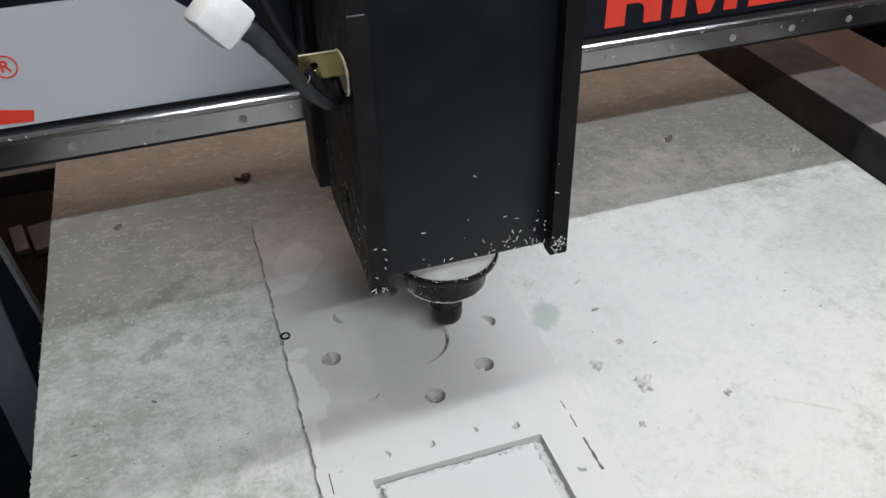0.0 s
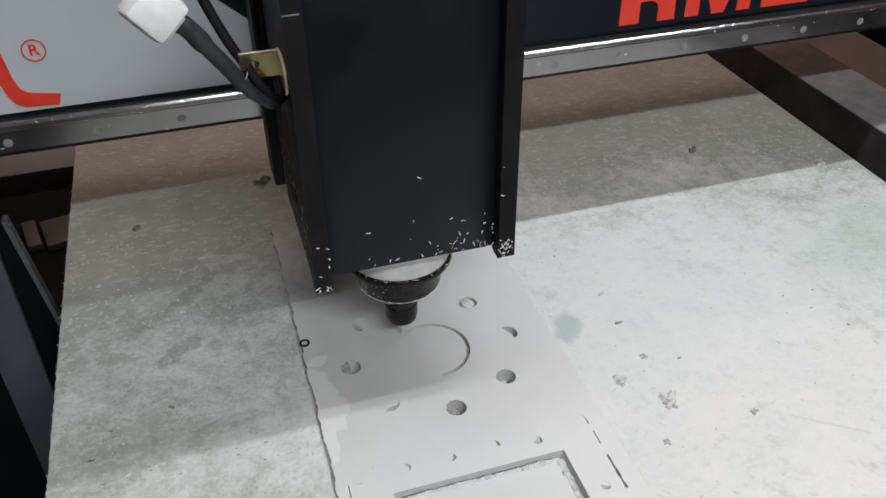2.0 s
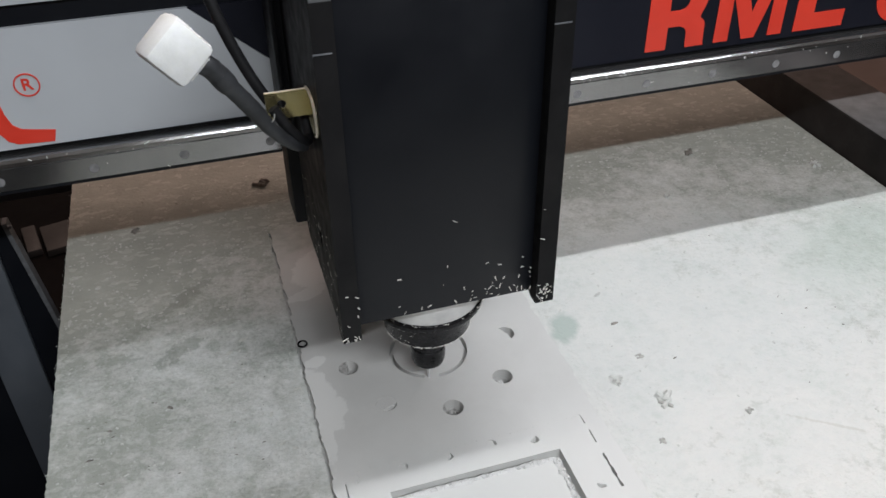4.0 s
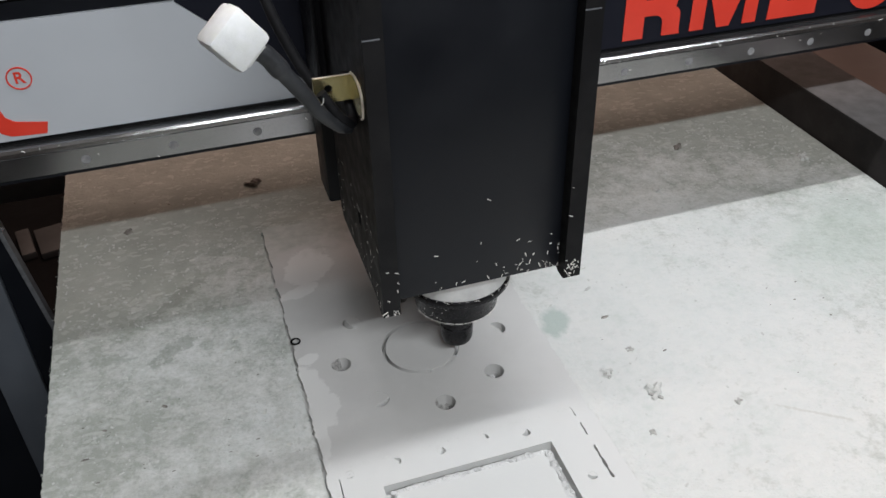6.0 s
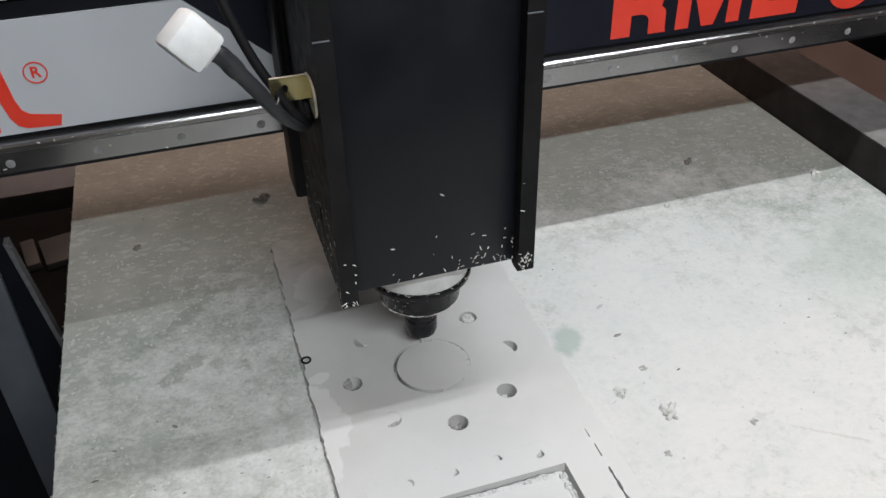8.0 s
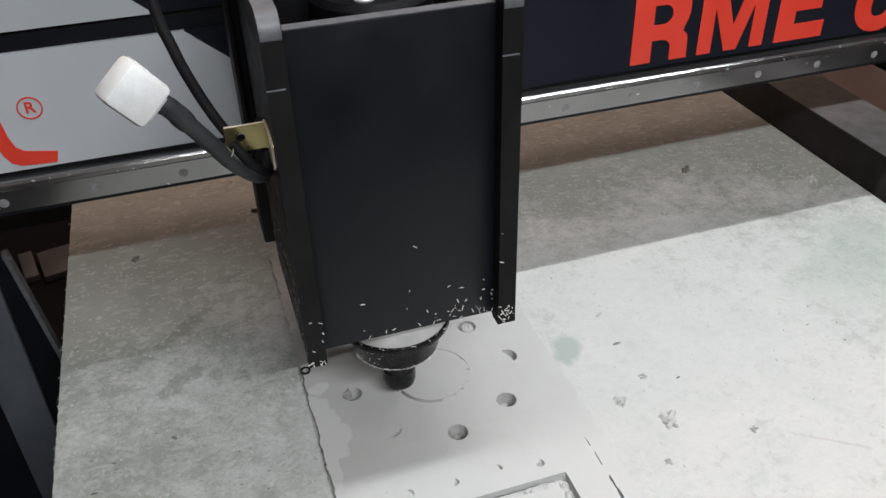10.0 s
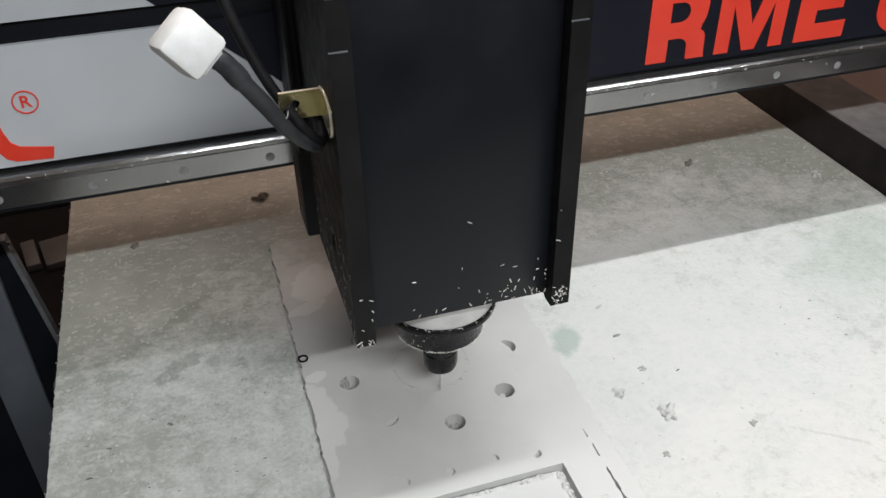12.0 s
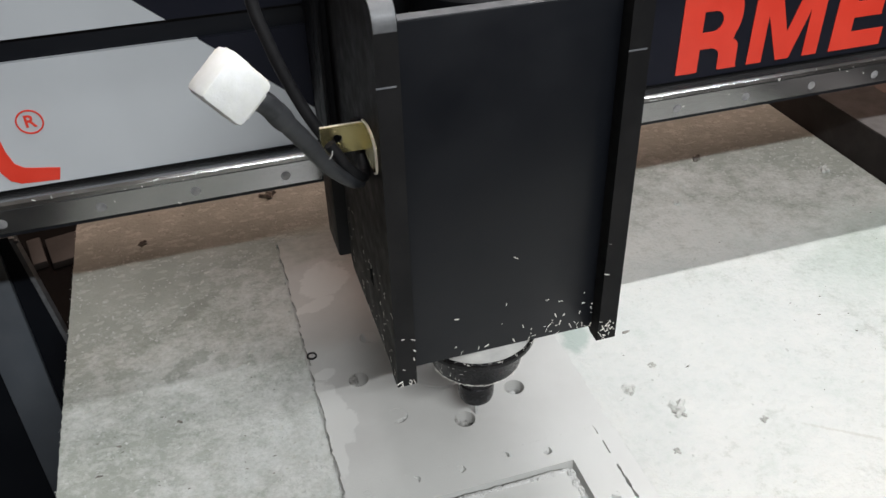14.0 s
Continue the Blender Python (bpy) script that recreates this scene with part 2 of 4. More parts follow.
def sheet_material():
    """Smooth grey sheet with fine dust in soft-edged drifts; lighter at front and right, darker at the far end."""
    m, nt, b = base("dusty_grey_sheet", rough=0.7, spec=0.25)
    sheet = ramp(nt, noise_out(nt, 18, 3, 0.5, fixed=True), [(0.3, (0.482, 0.476, 0.460)), (0.7, (0.520, 0.514, 0.498))])
    tc = nt.nodes.new("ShaderNodeNewGeometry")
    sep = nt.nodes.new("ShaderNodeSeparateXYZ")
    nt.links.new(tc.outputs["Position"], sep.inputs[0])
    film = None
    for place, angle, half_long, half_wide in (((-0.0710, 0.2350), 60, 0.030, 0.021), ((-0.0850, 0.2010), 20, 0.024, 0.008), ((-0.0970, 0.0770), 100, 0.040, 0.0135), ((-0.0880, 0.0600), 20, 0.014, 0.012), ((-0.0940, 0.1130), 20, 0.010, 0.007), ((-0.0985, 0.0350), 90, 0.03, 0.006)):
        far = object_spot(nt, place, angle, half_long, half_wide, 1.5, 55)
        spot = ramp(nt, far, [(0.86, (0.85, 0.85, 0.85)), (1.06, (0, 0, 0))])
        film = spot if film is None else math_node(nt, "MAXIMUM", film, spot)
    haze = ramp(nt, noise_out(nt, 30, 4, 0.6, distortion=0.5, fixed=True), [(0.45, (0, 0, 0)), (0.75, (0.22, 0.22, 0.22))])
    film = math_node(nt, "MAXIMUM", film, haze)
    front = ramp(nt, math_node(nt, "ADD", sep.outputs[1], math_node(nt, "MULTIPLY", noise_out(nt, 40, 3, fixed=True), 0.03)), [(0.0, (0.7, 0.7, 0.7)), (0.05, (0, 0, 0))])
    col = mix(nt, film, sheet, (0.625, 0.62, 0.60))
    col = mix(nt, front, col, (0.60, 0.605, 0.59))
    side = ramp(nt, math_node(nt, "ADD", sep.outputs[0], math_node(nt, "MULTIPLY", noise_out(nt, 25, 4, fixed=True), 0.05)), [(0.03, (0, 0, 0)), (0.125, (0.42, 0.42, 0.42))])
    col = mix(nt, side, col, (0.62, 0.62, 0.605))
    # far end passes into a darker, board-like tone
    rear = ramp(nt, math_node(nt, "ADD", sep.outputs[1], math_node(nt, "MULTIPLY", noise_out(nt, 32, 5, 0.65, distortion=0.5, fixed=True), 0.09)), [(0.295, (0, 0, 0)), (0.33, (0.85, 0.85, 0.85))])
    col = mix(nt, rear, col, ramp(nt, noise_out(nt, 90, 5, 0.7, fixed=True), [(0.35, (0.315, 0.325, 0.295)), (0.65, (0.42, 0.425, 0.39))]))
    nt.links.new(col, b.inputs["Base Color"])
    bump(nt, b, noise_out(nt, 600, 3, 0.6, fixed=True), 0.35, 0.0004)
    return m


BOARD, SHEET = board_material(), sheet_material()


# ---- mesh helpers ----
def add_box(bm, x0, x1, y0, y1, z0, z1, bevel=0.0, segs=2):
    vs = [bm.verts.new(p) for p in ((x0, y0, z0), (x1, y0, z0), (x1, y1, z0), (x0, y1, z0), (x0, y0, z1), (x1, y0, z1), (x1, y1, z1), (x0, y1, z1))]
    fs = [bm.faces.new([vs[i] for i in f]) for f in ((3, 2, 1, 0), (4, 5, 6, 7), (0, 1, 5, 4), (1, 2, 6, 5), (2, 3, 7, 6), (3, 0, 4, 7))]
    if bevel:
        bmesh.ops.bevel(bm, geom=list({e for f in fs for e in f.edges}), offset=bevel, segments=segs, affect="EDGES", profile=0.5)
    return bm


def box(x0, x1, y0, y1, z0, z1, bevel=0.0, segs=2):
    return add_box(bmesh.new(), x0, x1, y0, y1, z0, z1, bevel, segs)


def lathe(profile, cx, cy, n=40, bm=None):
    """Profile rows (radius, z) turned round an upright axis at cx, cy; the ends are closed."""
    bm = bm or bmesh.new()
    rings = [[bm.verts.new((cx + r * math.cos(6.28318531 * i / n), cy + r * math.sin(6.28318531 * i / n), z)) for i in range(n)] for r, z in profile]
    for a, b in zip(rings, rings[1:]):
        for i in range(n):
            bm.faces.new((a[i], a[(i + 1) % n], b[(i + 1) % n], b[i]))
    bm.faces.new(rings[0][::-1])
    bm.faces.new(rings[-1])
    bmesh.ops.recalc_face_normals(bm, faces=bm.faces)
    return bm


def flat(loops, plane, depth0, depth1, bm=None):
    """An outline with holes, filled and given thickness. plane: 'xz' (thick in y), 'yz' (thick in x) or 'xy' (thick in z)."""
    bm = bm or bmesh.new()
    put = {"xz": lambda u, v, d: (u, d, v), "yz": lambda u, v, d: (d, u, v), "xy": lambda u, v, d: (u, v, d)}[plane]
    before = set(bm.faces)
    edges, rings = [], []
    for loop in loops:
        vs = [bm.verts.new(put(u, v, depth0)) for u, v in loop]
        rings.append(vs)
        edges += [bm.edges.new((vs[i], vs[(i + 1) % len(vs)])) for i in range(len(vs))]
    bmesh.ops.triangle_fill(bm, edges=edges, use_beauty=True)
    front = [f for f in bm.faces if f not in before]
    twin = {}
    for vs, loop in zip(rings, loops):
        for v, (a, c) in zip(vs, loop):
            twin[v] = bm.verts.new(put(a, c, depth1))
    for f in front:
        bm.faces.new([twin[v] for v in f.verts][::-1])
    for vs in rings:
        for i in range(len(vs)):
            a, c = vs[i], vs[(i + 1) % len(vs)]
            bm.faces.new((a, c, twin[c], twin[a]))
    bmesh.ops.recalc_face_normals(bm, faces=[f for f in bm.faces if f not in before])
    return bm


def circle(cx, cy, r, n=32, wobble=0.0, rng=random):
    return [(cx + (r + rng.uniform(-wobble, wobble)) * math.cos(6.28318531 * i / n), cy + (r + rng.uniform(-wobble, wobble)) * math.sin(6.28318531 * i / n)) for i in range(n)]


def sweep(points, radii, n=14, bm=None):
    bm = bm or bmesh.new()
    pts = [Vector(p) for p in points]
    rings, up = [], Vector((0, 1, 0.1))
    for i, p in enumerate(pts):
        d = (pts[min(i + 1, len(pts) - 1)] - pts[max(i - 1, 0)]).normalized()
        a = d.cross(up).normalized()
        b = a.cross(d)
        rings.append([bm.verts.new(p + radii[i] * (a * math.cos(6.28318531 * k / n) + b * math.sin(6.28318531 * k / n))) for k in range(n)])
    for r, s in zip(rings, rings[1:]):
        for k in range(n):
            bm.faces.new((r[k], r[(k + 1) % n], s[(k + 1) % n], s[k]))
    bm.faces.new(rings[0][::-1])
    bm.faces.new(rings[-1])
    bmesh.ops.recalc_face_normals(bm, faces=bm.faces)
    return bm


def smooth_path(points, steps=8):
    """A Catmull-Rom curve through the points."""
    p = [Vector(q) for q in points]
    p = [2 * p[0] - p[1]] + p + [2 * p[-1] - p[-2]]
    out = []
    for i in range(1, len(p) - 2):
        for s in range(steps):
            t = s / steps
            out.append(0.5 * (2 * p[i] + (p[i + 1] - p[i - 1]) * t + (2 * p[i - 1] - 5 * p[i] + 4 * p[i + 1] - p[i + 2]) * t * t + (3 * p[i] - p[i - 1] - 3 * p[i + 1] + p[i + 2]) * t ** 3))
    return out + [p[-2]]


def mesh_of(name, bm, material, smooth=True):
    me = bpy.data.meshes.new(name)
    bm.to_mesh(me)
    bm.free()
    me.materials.append(material)
    if smooth:
        me.polygons.foreach_set("use_smooth", [True] * len(me.polygons))
        me.set_sharp_from_angle(angle=radians(35))
    return me


def thing(name, bm, material, label, category="", group="", kind="", smooth=True):
    return tagged(new(name, mesh_of(name, bm, material, smooth)), label, category, group, kind)


def root(name, label, category, group="", kind=""):
    return tagged(new(name), label, category, group, kind)


def part(name, bm, material, parent, label="", smooth=True):
    ob = new(name, mesh_of(name, bm, material, smooth))
    ob.parent = parent
    return tagged(ob, label)


def shared(name, mesh, parent, m=None):
    ob = new(name, mesh)
    ob.parent = parent
    if m is not None:
        ob.matrix_basis = m
    return ob


# ---- the workshop round the machine ----
FLOOR = -0.78
thing("floor", box(-3, 3, -3, 4, FLOOR - 0.1, FLOOR), CONCRETE, "brownish concrete workshop floor, near-black for the shade behind the machine", kind="structure")
thing("ceiling", box(-3, 3, -3, 4, 1.9, 2.0), WALL, "plain pale workshop ceiling", kind="structure")
thing("wall_north", box(-3, 3, 4, 4.1, FLOOR, 1.9), WALL, "plain plaster workshop wall", kind="structure")
thing("wall_south", box(-3, 3, -3.1, -3, FLOOR, 1.9), WALL, "plain plaster workshop wall", kind="structure")
thing("wall_west", box(-3.1, -3, -3, 4, FLOOR, 1.9), WALL, "plain plaster workshop wall", kind="structure")
thing("wall_east", box(3, 3.1, -3, 4, FLOOR, 1.9), WALL, "plain plaster workshop wall", kind="structure")

# beige slabs lying on the floor behind the machine, shade put into their colour
for place, wide, label in (((-0.6300, 1.6060), 0.034, "narrow beige stone slab on the floor, its colour darkened for shade"), ((-0.5390, 1.6060), 0.126, "wide beige stone slab on the floor, its colour darkened for shade")):
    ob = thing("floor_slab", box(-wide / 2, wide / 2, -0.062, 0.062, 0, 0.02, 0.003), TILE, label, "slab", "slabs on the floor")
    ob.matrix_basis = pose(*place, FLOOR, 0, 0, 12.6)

# ---- machine bed ----
BED_L, BED_R, BOARD_Z = -0.2910, 0.5205, -0.0045


def build_board():
    rng = random.Random(4)
    n = 420
    left = [(BED_L + rng.uniform(-0.0004, 0.0004), -0.5 + 1.3 * i / n) for i in range(n + 1)]
    right = [(BED_R, 0.8), (BED_R, -0.5)]
    recess = [(-0.1040 + rng.uniform(-0.0006, 0.0006), 0.3105 - 0.609 * i / 260) for i in range(261)][::-1]
    recess = [(0.0970, 0.3105), (0.0970, -0.2985)] + recess
    bm = flat([right[::-1][:1] + right[:1] + left[::-1], recess], "xy", BOARD_Z, BOARD_Z - 0.018)
    ob = root("spoilboard", "greenish fibreboard spoilboard covered in pale dust", "board")
    part("board_panel", bm, BOARD, ob, smooth=False)
    return ob


spoilboard = build_board()

frame_root = root("machine_frame", "dark painted steel machine frame under the board", "machine frame")
part("cross_bar", box(-0.52, 0.515, 0.580, 0.66, -0.075, -0.045, 0.003), GREYBAR, frame_root)
part("cross_bar", box(-0.29, 0.52, -0.46, -0.40, -0.10, -0.022, 0.003), DARK, frame_root)
part("side_rail", box(BED_R + 0.0015, BED_R + 0.0780, -0.5, 0.8, -0.12, 0.0395, 0.002), RAIL_PAINT, frame_root, "dark steel side rail, dusty on top")
part("side_rail", box(-0.285, -0.24, -0.5, 0.8, -0.12, -0.022, 0.002), DARK, frame_root)
# added black sheet, stands in for the darkness left of the board
part("dark_floor_cover", box(-0.75, -0.287, -0.5, 0.66, -0.34, -0.33, 0.002), BLACK, frame_root, "added black sheet that keeps the space left of the board dark")
for x in (-0.26, 0.58):
    for y in (-0.43, 0.63):
        part("leg", box(x - 0.025, x + 0.025, y - 0.025, y + 0.025, FLOOR, -0.10, 0.002), DARK, frame_root)
SLANT = lambda z: -0.3205 - (z - 0.0500) * 0.118
part("side_sheet", flat([[(-0.520, 0.060), (SLANT(0.060) - 0.0042, 0.060), (SLANT(-0.329) - 0.0042, -0.329), (-0.520, -0.329)]], "xz", 0.304, 0.312), BLACK, frame_root, "black sheet-metal side of the machine")
part("sheet_edge", flat([[(SLANT(0.060) - 0.0040, 0.060), (SLANT(0.060), 0.060), (SLANT(-0.20), -0.20), (SLANT(-0.20) - 0.0040, -0.20)]], "xz", 0.3005, 0.3120), EDGE, frame_root, "bare light edge of the side sheet")
part("edge_clip", box(SLANT(0.056) - 0.001, SLANT(0.056) + 0.0028, 0.2990, 0.3030, 0.0550, 0.0575, 0.0006), EDGE, frame_root)
part("post", box(-0.3740, -0.3360, 0.2960, 0.3036, -0.329, 0.052, 0.0015), POST, frame_root, "blue-grey painted upright post")
# brown surface added beyond the side rail; its bench form is made up
brown_fill = root("workbench", "brown surface on legs, added beyond the side rail", "workbench")
part("brown_fill_top", box(0.735, 1.45, -0.20, 1.15, -0.16, -0.13, 0.003), BROWN, brown_fill)
for x in (0.78, 1.40):
    for y in (-0.15, 1.10):
        part("brown_fill_leg", box(x - 0.025, x + 0.025, y - 0.025, y + 0.025, FLOOR, -0.16, 0.002), BROWN, brown_fill)
thing("rail_dust", box(BED_R + 0.0035, BED_R + 0.0760, -0.5, 0.8, 0.0395, 0.0400), RAILDUST, "thin pale dust film on the side rail", "dust", kind="stuff", smooth=False)

# ---- workpiece ----
CX, CY, RING, SLOT = -0.0036, 0.0985, 0.0298, 0.00145
HOLES = [(CX + 0.0655 * math.cos(radians(45 * k)), CY + 0.0655 * math.sin(radians(45 * k))) for k in range(8)]
SMALL = [(-0.087, -0.0103), (-0.0534, -0.0095), (-0.021, -0.0103), (0.0119, -0.0086), (0.0419, -0.0142), (0.0704, -0.0645)]


def build_workpiece():
    rng = random.Random(7)
    n = 280
    left = [(-0.1022 + rng.uniform(-0.0006, 0.0006) + 0.0005 * math.sin(i * 0.23) + 0.0004 * math.sin(i * 0.61), -0.30 + 0.6125 * i / n) for i in range(n + 1)]
    right = [(0.0985 + rng.uniform(-0.0004, 0.0004), 0.3125 - 0.6125 * i / n) for i in range(n + 1)]
    outline = left + right
    gx0, gx1, gy0, gy1, gw = -0.0675, 0.0560, -0.26, -0.0275, 0.0058
    outer = [(gx0, gy0), (gx1, gy0), (gx1, gy1), (gx0, gy1)]

    def rough_line(a, b, k):
        return [(a[0] + (b[0] - a[0]) * i / k + rng.uniform(-0.0006, 0.0006), a[1] + (b[1] - a[1]) * i / k + rng.uniform(-0.0006, 0.0006)) for i in range(k)]

    ix0, ix1, iy1 = gx0 + gw, gx1 - gw, gy1 - gw
    inner = rough_line((ix0, gy0 + gw), (ix1, gy0 + gw), 20) + rough_line((ix1, gy0 + gw), (ix1, iy1), 30) + rough_line((ix1, iy1), (ix0, iy1), 20) + rough_line((ix0, iy1), (ix0, gy0 + gw), 30)
    # broken cut line along the edge of the smaller panel
    crack = [(0.0825 + rng.uniform(-0.0006, 0.0002), -0.0705 + 0.030 * i / 14) for i in range(15)] + [(0.0836 + rng.uniform(-0.0002, 0.0009), -0.0405 - 0.030 * i / 14) for i in range(15)]
    crack2 = [(0.0826 + rng.uniform(-0.0003, 0.0002), -0.030 + 0.012 * i / 8) for i in range(9)] + [(0.0834 + rng.uniform(-0.0001, 0.0004), -0.018 - 0.012 * i / 8) for i in range(9)]
    crack3 = [(0.0822, -0.011), (0.0826, -0.004), (0.0815, -0.0015), (0.0829, -0.0035), (0.0833, -0.011)]
    crack4 = [(-0.0955, -0.030), (-0.0950, -0.012), (-0.0944, -0.012), (-0.0946, -0.030)]
    screw_hole = circle(-0.0990, 0.1366, 0.0028, 16)
    loops = [outline, circle(CX, CY, RING + SLOT, 192), outer, crack, crack2, crack3, crack4, screw_hole]
    loops += [circle(x, y, 0.0078, 32, 0.00012, rng) for x, y in HOLES]
    loops += [circle(x, y, 0.0034, 18, 0.0003, rng) for x, y in SMALL]
    ob = root("workpiece", "grey dust-covered sheet with drilled holes, being milled", "workpiece")
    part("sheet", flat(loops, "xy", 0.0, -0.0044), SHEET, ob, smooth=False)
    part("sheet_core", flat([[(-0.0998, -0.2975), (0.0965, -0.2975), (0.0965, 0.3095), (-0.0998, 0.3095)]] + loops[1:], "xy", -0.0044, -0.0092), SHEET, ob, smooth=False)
    hole_loops = [circle(x, y, 0.0078, 32) for x, y in HOLES]
    part("backing", flat([[(-0.1036, -0.2975), (0.0966, -0.2975), (0.0966, 0.3095), (-0.1036, 0.3095)]] + hole_loops, "xy", -0.0094, -0.0180), SHEET, ob, smooth=False)
    part("base_sheet", box(-0.1045, 0.0968, -0.298, 0.310, -0.0205, -0.0182), SHEET, ob, smooth=False)
    part("gap_dust", box(-0.1046, -0.1000, -0.298, 0.3095, -0.0092, -0.0078), SHEET, ob, smooth=False)
    part("cut_disc", flat([circle(CX, CY, RING - SLOT, 192)], "xy", 0.0, -0.0092), SHEET, ob, smooth=False)
    part("inner_panel", flat([inner], "xy", -0.0006, -0.0092), SHEET, ob, smooth=False)
    return ob, rng


workpiece, wrng = build_workpiece()


def mound(cx, cy, r, h, z, rng, n=20, rings=5):
    """An uneven little heap of dust."""
    bm = bmesh.new()
    top = bm.verts.new((cx, cy, z + h))
    prev = None
    ph = [rng.uniform(0, 6.28) for _ in range(4)]
    for k in range(1, rings + 1):
        ring = []
        for i in range(n):
            a = 6.28318531 * i / n
            rr = r * k / rings * (1 + 0.10 * math.sin(2 * a + ph[0]) + 0.07 * math.sin(5 * a + ph[1])) if k == rings else r * k / rings
            zz = z + h * (1 - (k / rings) ** 8) + (rng.uniform(-0.0007, 0.0006) if k < rings else 0)
            ring.append(bm.verts.new((cx + rr * math.cos(a), cy + rr * math.sin(a), zz)))
        for i in range(n):
            if prev is None:
                bm.faces.new((top, ring[i], ring[(i + 1) % n]))
            else:
                bm.faces.new((prev[i], ring[i], ring[(i + 1) % n], prev[(i + 1) % n]))
        prev = ring
    bmesh.ops.recalc_face_normals(bm, faces=bm.faces)
    return bm


# dust packed into the holes, level with the sheet on one side and sunken on the other
def hole_fill(hx, hy, r, toward, edge, deep, rough, rng, n=28, rings=9):
    bm = bmesh.new()
    ph = [rng.uniform(0, 6.28) for _ in range(3)]
    rows = []
    for k in range(1, rings + 1):
        row = []
        for i in range(n):
            a = 6.28318531 * i / n
            q = k / rings
            u = q * math.cos(a - radians(toward)) + 0.13 * math.sin(3 * a + ph[0]) * q + 0.09 * math.sin(7 * a + ph[1]) * q
            v = min(1.0, max(0.0, (u - edge) / 0.16))
            z = deep + (-0.0003 - deep) * v * v * (3 - 2 * v) + rng.uniform(-rough, rough) * (1.1 - v)
            row.append(bm.verts.new((hx + r * q * math.cos(a), hy + r * q * math.sin(a), min(z, 0.0003))))
        rows.append(row)
    mid = bm.verts.new((hx, hy, sum(v.co.z for v in rows[0]) / n))
    for i in range(n):
        bm.faces.new((mid, rows[0][i], rows[0][(i + 1) % n]))
    for p, q in zip(rows, rows[1:]):
        for i in range(n):
            bm.faces.new((p[i], q[i], q[(i + 1) % n], p[(i + 1) % n]))
    bmesh.ops.recalc_face_normals(bm, faces=bm.faces)
    return bm


# for each hole: the filled side, how far the fill reaches, how deep the rest lies, its roughness
FILL = [(208, -0.34, -0.0150, 0.0003), None, (150, 0.1, -0.0120, 0.0008), (28, -0.50, -0.0130, 0.0006),
        (163, 0.22, -0.0150, 0.0034), (118, -0.66, -0.0120, 0.0006), (163, 0.72, -0.0100, 0.0020), (231, 0.60, -0.0150, 0.0012)]
for (hx, hy), row in zip(HOLES, FILL):
    fill = hole_fill(hx, hy, 0.00775, *row, wrng) if row else mound(hx, hy, 0.0073, 0.0121, -0.0120, wrng, 28, 8)
    # deeper fills take the darker dust, shade included in its tone
    part("hole_dust", fill, SHADED_DUST if row and row[1] > 0.2 else SHEET, workpiece, smooth=False)
part("hole_crumbs", mound(HOLES[7][0] - 0.0030, HOLES[7][1] - 0.0032, 0.0034, 0.0122, -0.0140, wrng, 16, 5), DUSTBANK, workpiece, smooth=False)
for (hx, hy), (toward, edge, deep) in zip(SMALL, ((90, -0.8, -0.0016), (200, -0.5, -0.0022), (150, -0.25, -0.0028), (200, -0.6, -0.0042), (120, 0.1, -0.0036), (60, -0.2, -0.0036))):
    part("hole_dust", hole_fill(hx, hy, 0.0036, toward, edge, deep, 0.0011, wrng, 18, 6), SHEET, workpiece, smooth=False)
# crumbs along the pocket's groove
def dust_ridge(start, end, reach, rng, steps=150):
    """A torn, uneven bank of dust along one side of a groove; reach is how far it spreads across."""
    bm = bmesh.new()
    p, q = Vector(start), Vector(end)
    d = (q - p).normalized()
    side = Vector((-d.y, d.x, 0))
    ph = [rng.uniform(0, 6.28) for _ in range(6)]
    rows = []
    for i in range(steps + 1):
        u = i / steps
        s = u * (q - p).length
        swell = 0.55 + 0.22 * math.sin(95 * s + ph[0]) + 0.16 * math.sin(230 * s + ph[1]) + 0.12 * math.sin(610 * s + ph[2]) + rng.uniform(-0.07, 0.07)
        swell = max(0.05, swell) * min(1, 12 * u + 0.1, 12 * (1 - u) + 0.1)
        c = p + d * s
        prof = ((reach * swell * 1.25, -0.0092), (reach * swell * 1.05, -0.0048), (reach * swell * 0.75, -0.0016), (reach * swell * 0.25, 0.0001), (-0.0012, 0.0004 * swell), (-0.0020 - 0.0018 * swell, -0.0007))
        rows.append([bm.verts.new((c.x + side.x * k, c.y + side.y * k, z + (rng.uniform(-0.0005, 0.0004) if -0.009 < z else 0))) for k, z in prof])
    for a, b in zip(rows, rows[1:]):
        for k in range(len(a) - 1):
            bm.faces.new((a[k], b[k], b[k + 1], a[k + 1]))
    bmesh.ops.recalc_face_normals(bm, faces=bm.faces)
    return bm


part("groove_dust", dust_ridge((-0.0640, -0.0333, 0), (0.0500, -0.0333, 0), 0.0040, wrng), DUSTBANK, workpiece, "pale bank of dust along the groove", smooth=False)
part("groove_dust", dust_ridge((0.0502, -0.0350, 0), (0.0502, -0.0850, 0), 0.0034, wrng, 70), DUSTBANK, workpiece, smooth=False)
part("corner_dust", mound(0.0500, -0.0375, 0.0042, 0.0100, -0.0092, wrng), DUSTBANK, workpiece, smooth=False)


